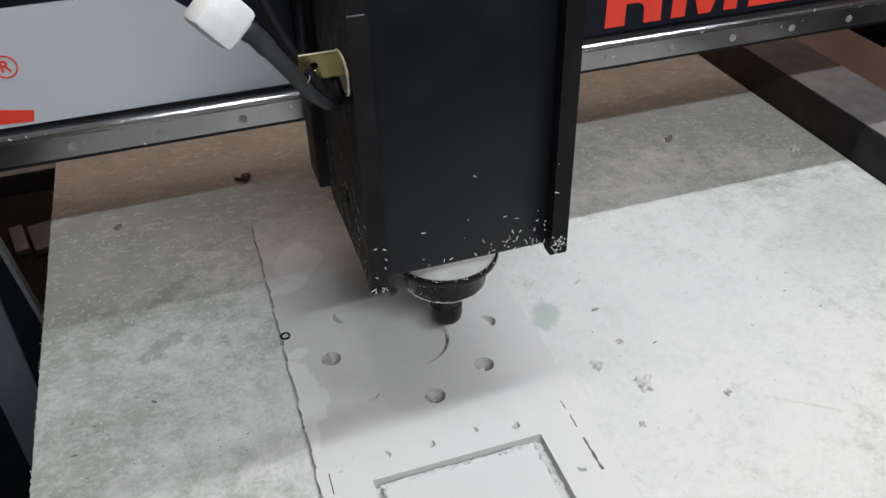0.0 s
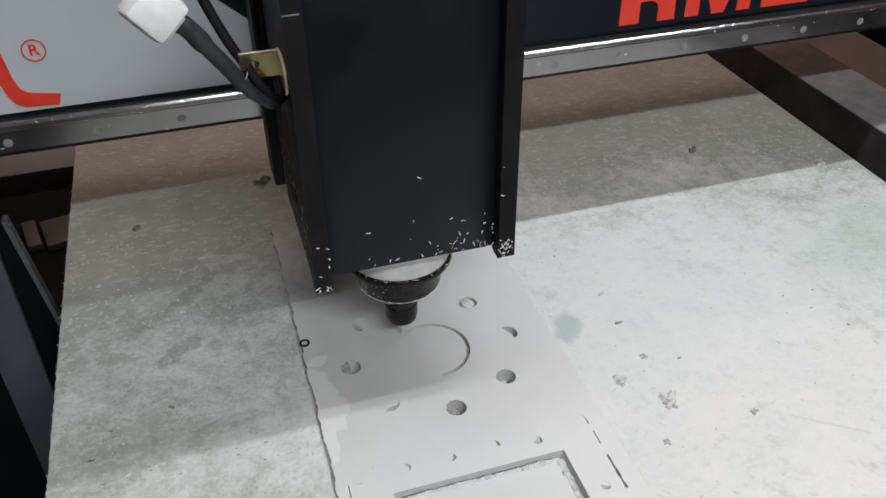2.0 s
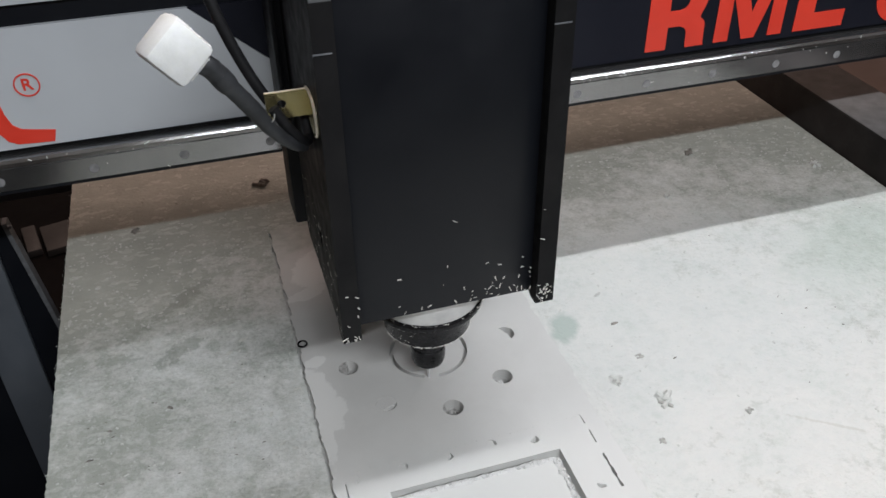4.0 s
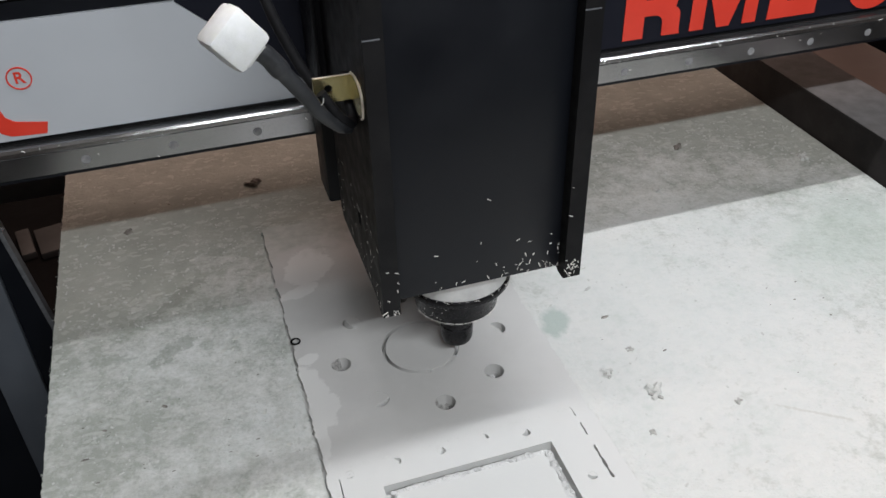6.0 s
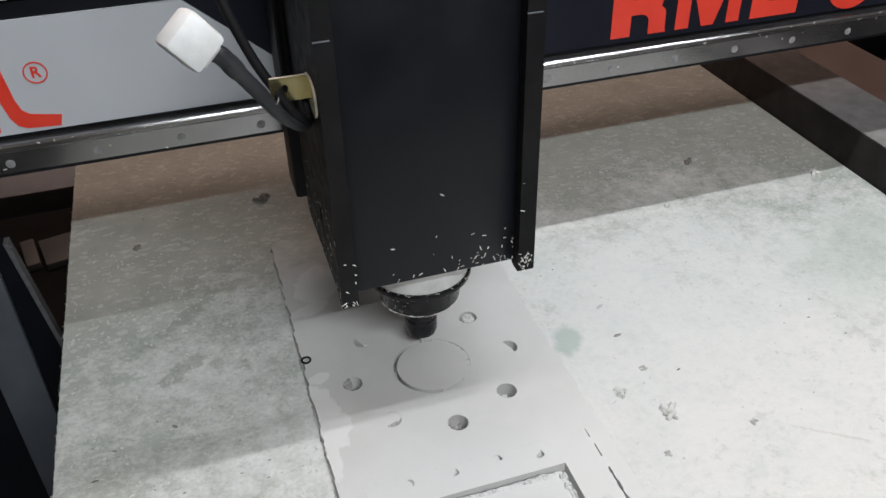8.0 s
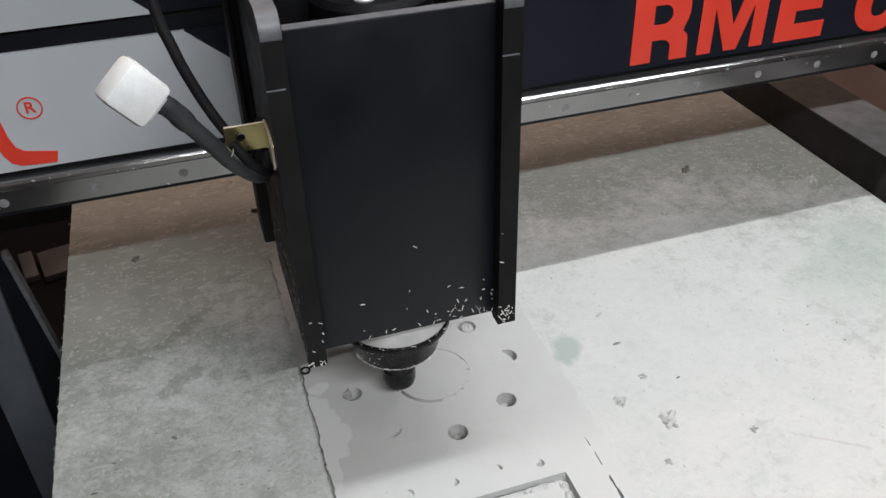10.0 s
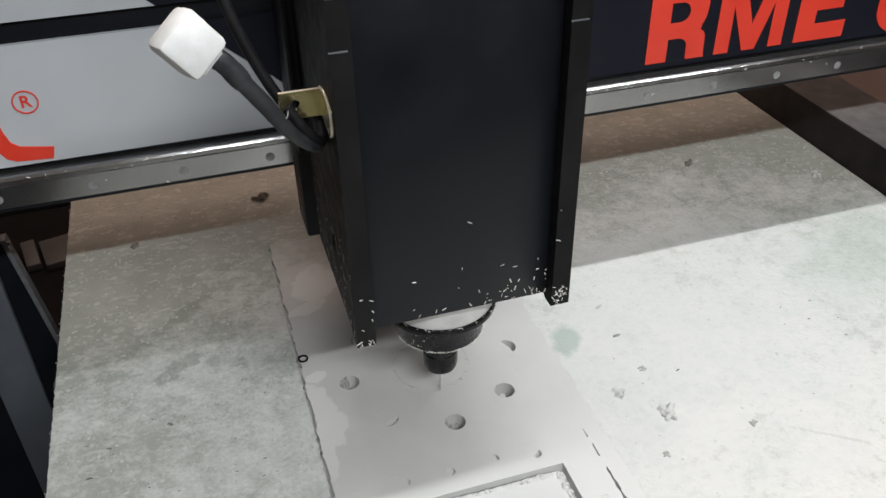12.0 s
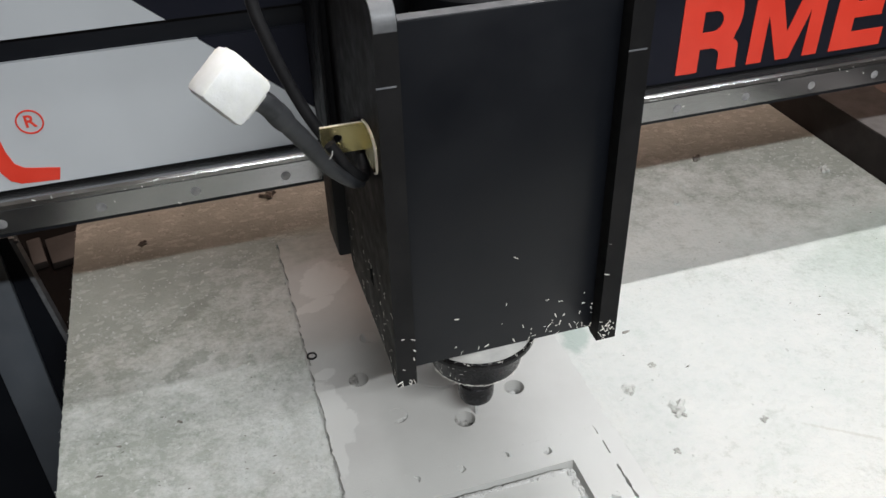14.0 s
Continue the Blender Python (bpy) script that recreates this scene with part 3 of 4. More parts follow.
for x0, y0, x1, y1, count in ((0.0495, -0.036, 0.0510, -0.075, 16), (-0.0625, -0.034, -0.0640, -0.060, 8), (-0.050, -0.0335, 0.046, -0.0345, 14)):
    for k in range(count):
        u = wrng.random()
        part("groove_crumb", mound(x0 + (x1 - x0) * u + wrng.uniform(-0.002, 0.002), y0 + (y1 - y0) * u + wrng.uniform(-0.0015, 0.0010), wrng.uniform(0.0008, 0.0024), wrng.uniform(0.0020, 0.0034), -0.0024, wrng, 10, 4), DUSTBANK, workpiece, smooth=False)


# the floor of the round slot, in short pieces: the cutter drives them down, the dust fills them again
def slot_piece():
    bm = bmesh.new()
    half, k = radians(360 / 64 / 2), 3
    loop = [((RING - SLOT) * math.cos(-half + 2 * half * i / k), (RING - SLOT) * math.sin(-half + 2 * half * i / k)) for i in range(k + 1)]
    loop += [((RING + SLOT) * math.cos(half - 2 * half * i / k), (RING + SLOT) * math.sin(half - 2 * half * i / k)) for i in range(k + 1)]
    return mesh_of("slot_piece", flat([loop], "xy", 0.0, -0.0012, bm), SHEET, False)


SLOT_MESH = slot_piece()
slot_pieces = []
for k in range(64):
    ang = 270 + (k + 0.5) * 360 / 64
    slot_pieces.append((ang, shared("slot_piece", SLOT_MESH, workpiece)))

screw = root("hold_down_screw", "small dark screw holding the sheet down", "screw")
part("screw_head", lathe([(0.0026, -0.003), (0.0027, 0.0002), (0.0024, 0.0010), (0.0012, 0.0012), (0.0008, 0.0004)], -0.0990, 0.1366, 20), ALU, screw, "dusty bright screw head")
part("screw_washer", flat([circle(-0.0990, 0.1366, 0.0042, 24), circle(-0.0990, 0.1366, 0.0029, 24)], "xy", 0.0002, 0.0012), NUT, screw, "black washer under the screw")


# ---- gantry ----
gantry = root("gantry", "black and silver-grey gantry beam with steel rails", "gantry")
RY, PY = 0.1487, 0.1600
part("beam_body", box(-0.47, 0.72, PY + 0.004, 0.440, 0.1635, 0.362, 0.003), BLACK, gantry)
DX = lambda z: -0.1383 - (z - 0.2722) * 1.156


def panel(points):
    return flat([points], "xz", PY, PY + 0.0035)


for z0, z1 in ((0.1905, 0.2722), (0.2862, 0.358)):
    part("grey_panel", panel([(-0.465, z0), (DX(z0) - 0.0003, z0), (DX(z1) - 0.0003, z1), (-0.465, z1)]), PANEL_GREY, gantry, "silver-grey laminate panel")
    part("black_panel", panel([(DX(z0) + 0.0003, z0), (0.715, z0), (0.715, z1), (DX(z1) + 0.0003, z1)]), PANEL_BLACK, gantry, "black laminate panel")


def rail(zc):
    h = 0.0108
    prof = [(PY + 0.004, zc - h), (RY + 0.0030, zc - h), (RY + 0.0006, zc - h), (RY, zc - h + 0.0006), (RY, zc + 0.0056), (RY + 0.0010, zc + 0.0058),
            (RY + 0.0010, zc + 0.0064), (RY + 0.0003, zc + 0.0067), (RY + 0.0005, zc + 0.0092), (RY + 0.0017, zc + 0.0100), (RY + 0.0026, zc + h), (PY + 0.004, zc + h)]
    return flat([prof], "yz", -0.46, 0.71)


low_rail = part("linear_rail", rail(0.1765), STEEL, gantry, "ground steel linear rail with dust specks")
for i in range(-3, 17):
    x = -0.2788 + 0.06 * i
    cap_bm = bmesh.new()
    loop = circle(x, 0.1735, 0.0033, 20)
    part("bolt_cap", flat([loop], "xz", RY - 0.0002, RY + 0.001, cap_bm), CAP, low_rail)
part("linear_rail", rail(0.345), STEEL, gantry, "ground steel linear rail")
part("rail_seat", box(-0.46, 0.71, RY + 0.0012, PY + 0.0039, 0.1632, 0.1656), BLACK, gantry)
# end plate that runs down beside the board
part("leg_plate", box(0.695, 0.718, 0.340, 0.435, 0.030, 0.1625, 0.0015), DARK, gantry)

# lettering on the panels
LETTER_Y0, LETTER_Y1 = PY - 0.0006, PY + 0.0004


def arc(cx, cz, rx, rz, a0, a1, n=10):
    return [(cx + rx * math.cos(radians(a0 + (a1 - a0) * i / n)), cz + rz * math.sin(radians(a0 + (a1 - a0) * i / n))) for i in range(n + 1)]


R_OUT = [(0.2022, 0.1952), (0.2202, 0.1952), (0.2202, 0.2135)] + arc(0.2290, 0.2065, 0.0083, 0.0070, 90, 0, 6) + [(0.2375, 0.1965), (0.2380, 0.1952), (0.2545, 0.1952), (0.2536, 0.1975), (0.2532, 0.2085)] + \
    arc(0.2455, 0.2115, 0.0076, 0.0075, 0, 70, 5) + arc(0.2430, 0.2380, 0.0100, 0.0190, -52, 90, 12) + [(0.2022, 0.2570)]
R_IN = [(0.2202, 0.2265)] + arc(0.2290, 0.2345, 0.0080, 0.0080, -80, 80, 8) + [(0.2202, 0.2425)]
part("letter", flat([R_OUT, R_IN], "xz", LETTER_Y0, LETTER_Y1), RED, gantry, "bold red letter R")
M_OUT = [(0.2637, 0.1953), (0.2768, 0.1953), (0.2768, 0.2330), (0.2898, 0.1953), (0.3015, 0.1953), (0.3142, 0.2330), (0.3142, 0.1953), (0.3272, 0.1953), (0.3272, 0.2570), (0.3085, 0.2570), (0.2957, 0.2170), (0.2828, 0.2570), (0.2637, 0.2570)]
part("letter", flat([M_OUT], "xz", LETTER_Y0, LETTER_Y1), RED, gantry, "bold red letter M")
E_OUT = [(0.3387, 0.1950), (0.3868, 0.1950), (0.3868, 0.2092), (0.3562, 0.2092), (0.3562, 0.2205), (0.3815, 0.2205), (0.3815, 0.2335), (0.3562, 0.2335), (0.3562, 0.2432), (0.3850, 0.2432), (0.3850, 0.2570), (0.3387, 0.2570)]
part("letter", flat([E_OUT], "xz", LETTER_Y0, LETTER_Y1), RED, gantry, "bold red letter E")
O_OUT = arc(0.4440, 0.2150, 0.0262, 0.0240, 180, 360, 14) + arc(0.4440, 0.2340, 0.0262, 0.0240, 0, 180, 14)
O_IN = arc(0.4440, 0.2130, 0.0092, 0.0085, 180, 360, 10) + arc(0.4440, 0.2360, 0.0092, 0.0085, 0, 180, 10)
part("round_mark", flat([O_OUT, O_IN], "xz", LETTER_Y0, LETTER_Y1), RED, gantry, "rounded red mark")
LOGO = [(-0.2765, 0.2640), (-0.2690, 0.2640), (-0.2672, 0.2377), (-0.2645, 0.2160), (-0.2620, 0.2080), (-0.2575, 0.2045), (-0.2510, 0.2032), (-0.2370, 0.2008), (-0.2394, 0.1926), (-0.2540, 0.1934), (-0.2620, 0.1940), (-0.2675, 0.1968), (-0.2712, 0.2030), (-0.2740, 0.2150), (-0.2755, 0.2377)]
part("swoosh_mark", flat([LOGO], "xz", LETTER_Y0, LETTER_Y1), RED, gantry, "curved red mark")
part("swoosh_mark", flat([[(-0.2900, 0.1915), (-0.2800, 0.1935), (-0.2790, 0.2080), (-0.2900, 0.2080)]], "xz", LETTER_Y0, LETTER_Y1), RED, gantry)
ring_mark = part("ring_mark", flat([circle(-0.2458, 0.2343, 0.0080, 36), circle(-0.2458, 0.2343, 0.0071, 36)], "xz", LETTER_Y0, LETTER_Y1), RED, gantry, "small red ring with a letter R")
font = bpy.data.curves.new("ring_letter", "FONT")
font.body, font.size, font.extrude, font.offset, font.align_x, font.align_y = "R", 0.0112, 0.0003, 0.00018, "CENTER", "CENTER"
holder = bpy.data.objects.new("ring_letter_source", font)
scene.collection.objects.link(holder)
bpy.context.view_layer.update()
r_mesh = bpy.data.meshes.new_from_object(holder.evaluated_get(bpy.context.evaluated_depsgraph_get()))
bpy.data.objects.remove(holder)
r_mesh.materials.clear()
r_mesh.materials.append(RED)
shared("ring_letter", r_mesh, ring_mark, pose(-0.2458, PY - 0.0002, 0.2343, 90, 0, 0))


# dust specks on rail and beam
def specks(name, places, material, parent, size, rng, label=""):
    bm = bmesh.new()
    for x, y, z, nx in places:
        l, w = rng.choice((0.5, 0.8, 1.0, 1.3)) * rng.uniform(0.5, 1.3) * size, rng.uniform(0.12, 0.27) * size
        a = rng.uniform(0, 3.14)
        m = Matrix.Translation((x, y, z)) @ (Matrix.Rotation(radians(90), 4, "X") if nx == "y" else Matrix.Rotation(radians(90), 4, "Y") if nx == "x" else Matrix.Identity(4)) @ Matrix.Rotation(a, 4, "Z")
        vs = [bm.verts.new(m @ Vector(p)) for p in ((-l, -w * 0.7, 0), (l, -w, 0), (l * 0.9, w, 0), (-l, w * 0.8, 0), (-l * 0.8, -w * 0.4, w), (l * 0.8, -w * 0.5, w), (l * 0.7, w * 0.5, w), (-l * 0.7, w * 0.4, w))]
        for f in ((3, 2, 1, 0), (4, 5, 6, 7), (0, 1, 5, 4), (1, 2, 6, 5), (2, 3, 7, 6), (3, 0, 4, 7)):
            bm.faces.new([vs[i] for i in f])
    ob = part(name, bm, material, parent, label, smooth=False)
    ob["kind"] = "stuff"
    return ob


srng = random.Random(12)
specks("dust_specks", [(srng.uniform(-0.4, 0.55), RY - 0.0002, srng.choice((srng.uniform(0.1665, 0.1865), 0.1835, 0.1872)), "y") for _ in range(70)], FLECK, low_rail, 0.0009, srng, "pale dust specks")
specks("dust_lumps", [(srng.uniform(-0.3, 0.55), RY - 0.0002, srng.choice((0.1838, 0.1868, 0.1868, srng.uniform(0.167, 0.187))), "y") for _ in range(34)], CRUMB, low_rail, 0.0016, srng, "pale lumps of dust")

# ---- carriage behind the spindle head ----
carriage = root("carriage", "black carriage plate that rides on the gantry rails", "carriage")
part("back_plate", box(-0.0805, 0.055, 0.112, 0.1475, 0.124, 0.47, 0.002), MOTOR, carriage)
part("side_strip", box(-0.0812, -0.0780, 0.095, 0.112, 0.20, 0.47, 0.001), MOTOR, carriage)
for zb in (0.1765, 0.345):
    part("bearing_block", box(-0.060, 0.045, 0.1000, 0.1118, zb - 0.020, zb + 0.020, 0.0015), NUT, carriage)

# ---- spindle head ----
head = root("spindle_head", "black spindle housing with collet, flecked with wood fibres", "spindle head")
PT, PB = 0.3455, 0.1380


def side_plate(x0, x1):
    yf, yb, zb, zt, r = -0.0172, 0.104, 0.1325, 0.3575, 0.011
    prof = [(yf, zb + 0.0012), (yf, zt - r)] + [(yf + r - r * math.cos(radians(a)), zt - r + r * math.sin(radians(a))) for a in range(15, 91, 15)] + [(yb, zt), (yb, zb + 0.012), (yb - 0.006, zb + 0.006), (yf + 0.018, zb + 0.006), (yf + 0.010, zb), (yf + 0.0012, zb)]
    slot = [(0.030, 0.172), (0.0385, 0.172), (0.0385, 0.186), (0.030, 0.186)]
    return flat([prof, slot], "yz", x0, x1)


def plate_edge(x0, x1):
    """Bare rounded edge along the top of a side plate."""
    yf, zt, r = -0.0176, 0.3579, 0.0114
    out = [(yf, 0.3450), (yf, zt - r)] + [(yf + r - r * math.cos(radians(a)), zt - r + r * math.sin(radians(a))) for a in range(15, 91, 15)] + [(0.104, zt)]
    inn = [(y + 0.0005, z - 0.0005) for y, z in out][::-1]
    return flat([out + inn], "yz", x0, x1)


for x0, x1 in ((-0.0735, -0.0620), (0.0520, 0.0637)):
    sp = part("side_plate", side_plate(x0, x1), BLACK_SIDE, head)
    part("bare_edge", plate_edge(x0 + 0.0004, x1 - 0.0004), EDGE, sp, "scuffed light top edge")
    part("edge_nick", box(x0 - 0.0003, x1 - 0.002, -0.0176, -0.0170, 0.3188, 0.3197, 0.0002), GREYBAR, sp, "faint scuffed nick")
fp = part("front_plate", box(-0.0619, 0.0519, -0.0082, -0.0002, PB, PT, 0.0008), BLACK, head)
part("bare_edge", box(-0.0610, 0.0512, -0.0080, -0.0004, PT + 0.0001, PT + 0.0006), EDGE, fp, "scuffed light top edge")
part("rear_plate", box(-0.0619, 0.0519, 0.094, 0.104, 0.140, 0.40, 0.0008), MOTOR, head)
AX, AY = -0.0006, 0.0562
part("spindle_body", lathe([(0.036, 0.1012), (0.0386, 0.1013), (0.0390, 0.1017), (0.0390, 0.13), (0.0390, 0.166), (0.034, 0.168)], AX, AY, 64), ALU, head, "dusty aluminium spindle body")
# unseen plate, widened to stop light falling through the housing
part("closing_plate", flat([[(-0.0617, 0.0002), (0.0517, 0.0002), (0.0517, 0.0938), (-0.0617, 0.0938)], circle(AX, AY, 0.0393, 48)], "xy", 0.150, 0.165), BLACK_SIDE, head)
part("spindle_cap", lathe([(0.0180, 0.0742), (0.0306, 0.0742), (0.0315, 0.0748), (0.0318, 0.0758), (0.0319, 0.0900), (0.0330, 0.0925), (0.0358, 0.0948), (0.0384, 0.0959), (0.030, 0.0960)], AX, AY, 56), NUT, head, "black spindle nose cap with dust on its rim")
part("spindle_flange", lathe([(0.033, 0.0961), (0.0400, 0.0963), (0.0408, 0.0971), (0.0408, 0.1000), (0.0402, 0.1009), (0.036, 0.1011)], AX, AY, 64), NUT, head, "thin black flange, dusty along its edge")
part("motor_top", lathe([(0.032, 0.169), (0.036, 0.171), (0.036, 0.338), (0.033, 0.342)], AX, AY, 40), MOTOR, head)
# small bright cap added to give the motor top its glint
part("motor_glint_cap", lathe([(0.0060, 0.3415), (0.0064, 0.3430), (0.0050, 0.3450), (0.0025, 0.3455)], -0.0095, 0.0335, 20), BIT, head, "bright metal cap added for a glint on the motor")
part("spindle_shaft", lathe([(0.0088, 0.0590), (0.0088, 0.0766)], AX, AY, 32), BIT, head, "bright steel shaft")
nut = part("collet_nut", lathe([(0.0070, 0.0335), (0.0098, 0.0337), (0.0118, 0.0352), (0.0128, 0.0385), (0.0130, 0.0440), (0.0130, 0.0506), (0.0122, 0.0512), (0.0122, 0.0524), (0.0132, 0.0530), (0.0132, 0.0572), (0.0126, 0.0587), (0.0112, 0.0595), (0.0090, 0.0597)], AX, AY, 40), NUT, head, "black oxide collet nut")
part("milling_bit", lathe([(0.0009, 0.0098), (0.0011, 0.0108), (0.0012, 0.0230), (0.0015, 0.0240), (0.0015, 0.0400)], AX, AY, 14), BIT, head, "thin carbide milling bit")
frng = random.Random(5)
ring_dust = []
for i in range(190):
    a = frng.uniform(3.3, 6.5)
    ring_dust.append((AX + 0.0317 * math.cos(a), AY + 0.0317 * math.sin(a), 0.0744 + 0.0012 * frng.random() ** 2, "z"))
for i in range(22):
    a = 3.5 + 0.7 * frng.random() ** 1.6
    ring_dust.append((AX + 0.0319 * math.cos(a), AY + 0.0319 * math.sin(a), frng.uniform(0.0755, 0.0935), "z"))
for i in range(60):
    a = frng.uniform(5.45, 6.75)
    ring_dust.append((AX + 0.0409 * math.cos(a), AY + 0.0409 * math.sin(a), frng.uniform(0.0966, 0.1010), "z"))
for i in range(40):
    a = frng.uniform(3.4, 6.6)
    r = frng.uniform(0.0392, 0.0406)
    ring_dust.append((AX + r * math.cos(a), AY + r * math.sin(a), 0.1011, "z"))
specks("rim_dust", ring_dust, FLECK, head, 0.0009, frng, "pale dust on the cap's rim")

# fibres on the front plate and side plates
fl = [(x, -0.0083, z) for x, z in ((0.0005, 0.2022), (-0.0347, 0.1672), (-0.0044, 0.1701), (0.0214, 0.1668), (0.0298, 0.1636), (-0.0069, 0.1562), (0.0065, 0.1504), (0.0234, 0.1466), (0.0246, 0.1415),
                                   (0.0007, 0.1413), (0.0449, 0.1661), (0.0448, 0.1583), (0.0503, 0.1532), (0.0422, 0.1426), (0.0374, 0.1426), (0.0327, 0.1525), (-0.0355, 0.1462), (-0.0321, 0.1403))]
for i in range(24):
    u = frng.random()
    fl.append((0.0515 - 0.075 * u ** 2.2, -0.0083, 0.1390 + 0.024 * frng.random() ** 1.6 * (1.1 - 0.8 * u)))
fl += [(x, -0.0173, z) for x, z in ((-0.0689, 0.1691), (-0.0630, 0.1673), (-0.0625, 0.1591), (-0.0632, 0.1529), (-0.0693, 0.1464), (0.0535, 0.1838), (0.0538, 0.2051), (0.0530, 0.1482), (0.0562, 0.1445))]
fl += [(frng.uniform(0.0525, 0.063), -0.0173, 0.1335 + 0.014 * frng.random() ** 1.4) for _ in range(26)]
fl += [(frng.uniform(-0.073, -0.063), -0.0173, 0.1335 + 0.004 * frng.random()) for _ in range(9)]
fibres = [(x, y, z, "y") for x, y, z in fl]
fibres += [(-0.0736, frng.uniform(-0.015, 0.10), 0.137 + 0.06 * frng.random() ** 2, "x") for _ in range(60)]
specks("wood_fibre", fibres, FLECK, head, 0.0014, frng, "pale wood fibre stuck to the paint")

# yellow zinc bracket on the side of the head
bracket = part("cable_bracket", flat([[(-0.0968, 0.2735), (-0.0745, 0.2735), (-0.0745, 0.2885), (-0.0968, 0.2885)], circle(-0.0885, 0.2815, 0.0026, 20)], "xz", 0.0135, 0.0153), GOLD, head, "yellow zinc-plated bracket with a hole")
tab = [(0.0153, 0.2735), (0.0153, 0.2890), (0.0040, 0.2912), (-0.0040, 0.2905), (-0.0085, 0.2880), (-0.0112, 0.2840), (-0.0118, 0.2780), (-0.0105, 0.2730), (-0.0060, 0.2700), (0.0060, 0.2705)]
# highlight along the upper edge, made as a paler strip
part("bracket_rim", box(-0.0966, -0.0747, 0.0137, 0.0151, 0.2885, 0.2890, 0.0002), ZINC, bracket, "pale strip as the upper edge's highlight")
part("bracket_tab", flat([tab], "yz", -0.0752, -0.0737), GOLD, bracket)
part("tab_rim", sweep(smooth_path([(-0.0747, y, z) for y, z in tab[1:9]], 5), [0.0007] * 36, 8), ZINC, bracket, "pale strip as the tab's bright edge")

# loose cable: sleeve with a white connector block, hanging from the head's side
loom = new("loose_cable")
loom.parent = head
loom["label"] = "loose black cable with a white connector block"
LBASE = Vector((-0.0770, 0.0060, 0.2540))
path = smooth_path([(-0.0020, 0.003, 0.0030), (-0.0085, -0.003, 0.0085), (-0.0188, -0.006, 0.0202), (-0.0271, -0.0075, 0.0341), (-0.0361, -0.0085, 0.0476), (-0.0436, -0.0095, 0.0590), (-0.0490, -0.0100, 0.0640)])
rad = [0.0024 + 0.0022 * min(1, i / (len(path) * 0.50)) + 0.00006 * math.sin(i * 1.9) + (0.0007 if i > len(path) * 0.66 else 0) for i in range(len(path))]
sleeve = part("sleeve", sweep(path, rad, 16), SLEEVE, loom, "taped black cable sleeve")
# turns of tape and a loose tape end
for i, k in ((21, 1.03), (34, 1.04)):
    part("tape_turn", sweep(path[i:i + 4], [rad[i] * k] * 4, 16), SLEEVE, sleeve)
part("tape_end", sweep(smooth_path([path[19] + Vector((0.003, -0.0042, 0.0022)), path[19] + Vector((0.0042, -0.0046, 0.0040)), path[19] + Vector((0.0048, -0.0040, 0.0062))], 4), [0.0003] * 9, 6), GREYCHIP, sleeve)
turn = smooth_path([(-0.0170, -0.001, 0.0300), (-0.0088, -0.002, 0.0158), (-0.0019, 0.002, 0.0071), (0.0010, 0.010, 0.0060), (0.0012, 0.018, 0.0140), (0.0010, 0.022, 0.030)])
part("cable_turn", sweep(turn, [0.0030] * len(turn), 12), RUBBER, loom, "black cable doubling back under the bracket")


def connector():
    bm = box(-0.0122, 0.0122, -0.0105, 0.0105, -0.0122, 0.0122, 0.0034, 2)
    add_box(bm, 0.0112, 0.0126, -0.0060, 0.0060, 0.0010, 0.0100, 0.0006)
    add_box(bm, -0.0070, 0.0070, -0.0060, 0.0060, -0.0140, -0.0120, 0.0008)
    return bm


conn = part("connector", connector(), WHITE, loom, "milky white plastic connector block")
conn.matrix_basis = Matrix.Translation((-0.0590, -0.0120, 0.0720)) @ Euler((radians(-8), radians(-38), radians(22))).to_matrix().to_4x4()
thin = smooth_path([(-0.009, 0.014, 0.012), (-0.0225, 0.019, 0.036), (-0.0322, 0.023, 0.060), (-0.0375, 0.026, 0.078), (-0.0415, 0.03, 0.096), (-0.046, 0.04, 0.15), (-0.03, 0.06, 0.21)])
part("thin_cable", sweep([LBASE + p for p in thin], [0.0031] * len(thin), 12), RUBBER, head, "black cable running up behind the head")

# ---- loose debris on the board ----
drng = random.Random(21)


def debris(x, y, size, material, label, spikes=7, z=BOARD_Z):
    chip = root("wood_chip", label, "wood chip", "chips on the board")
    chip.matrix_basis = pose(x, y, z)
    for k in range(spikes):
        bm = bmesh.new()
        l, w = size * drng.uniform(0.5, 1.2), size * drng.uniform(0.12, 0.30)
        m = Matrix.Translation((drng.uniform(-0.4, 0.4) * size, drng.uniform(-0.4, 0.4) * size, w * 0.5)) @ Euler((drng.uniform(-0.3, 0.3), drng.uniform(-0.5, 0.1), drng.uniform(0, 6.28))).to_matrix().to_4x4()
        vs = [bm.verts.new(m @ Vector(p)) for p in ((-l * 0.5, -w, -w * 0.6), (l * 0.5, -w * 0.6, -w * 0.6), (l * 0.45, w * 0.8, -w * 0.5), (-l * 0.5, w, -w * 0.6), (-l * 0.4, -w * 0.5, w * 0.6), (l * 0.4, -w * 0.5, w * 0.5), (l * 0.3, w * 0.4, w * 0.6), (-l * 0.4, w * 0.5, w * 0.4))]
        for f in ((3, 2, 1, 0), (4, 5, 6, 7), (0, 1, 5, 4), (1, 2, 6, 5), (2, 3, 7, 6), (3, 0, 4, 7)):
            bm.faces.new([vs[i] for i in f])
        part("shard", bm, GREYCHIP if material is CRUMB and k in (2, 3) else material, chip, smooth=False)
    return chip


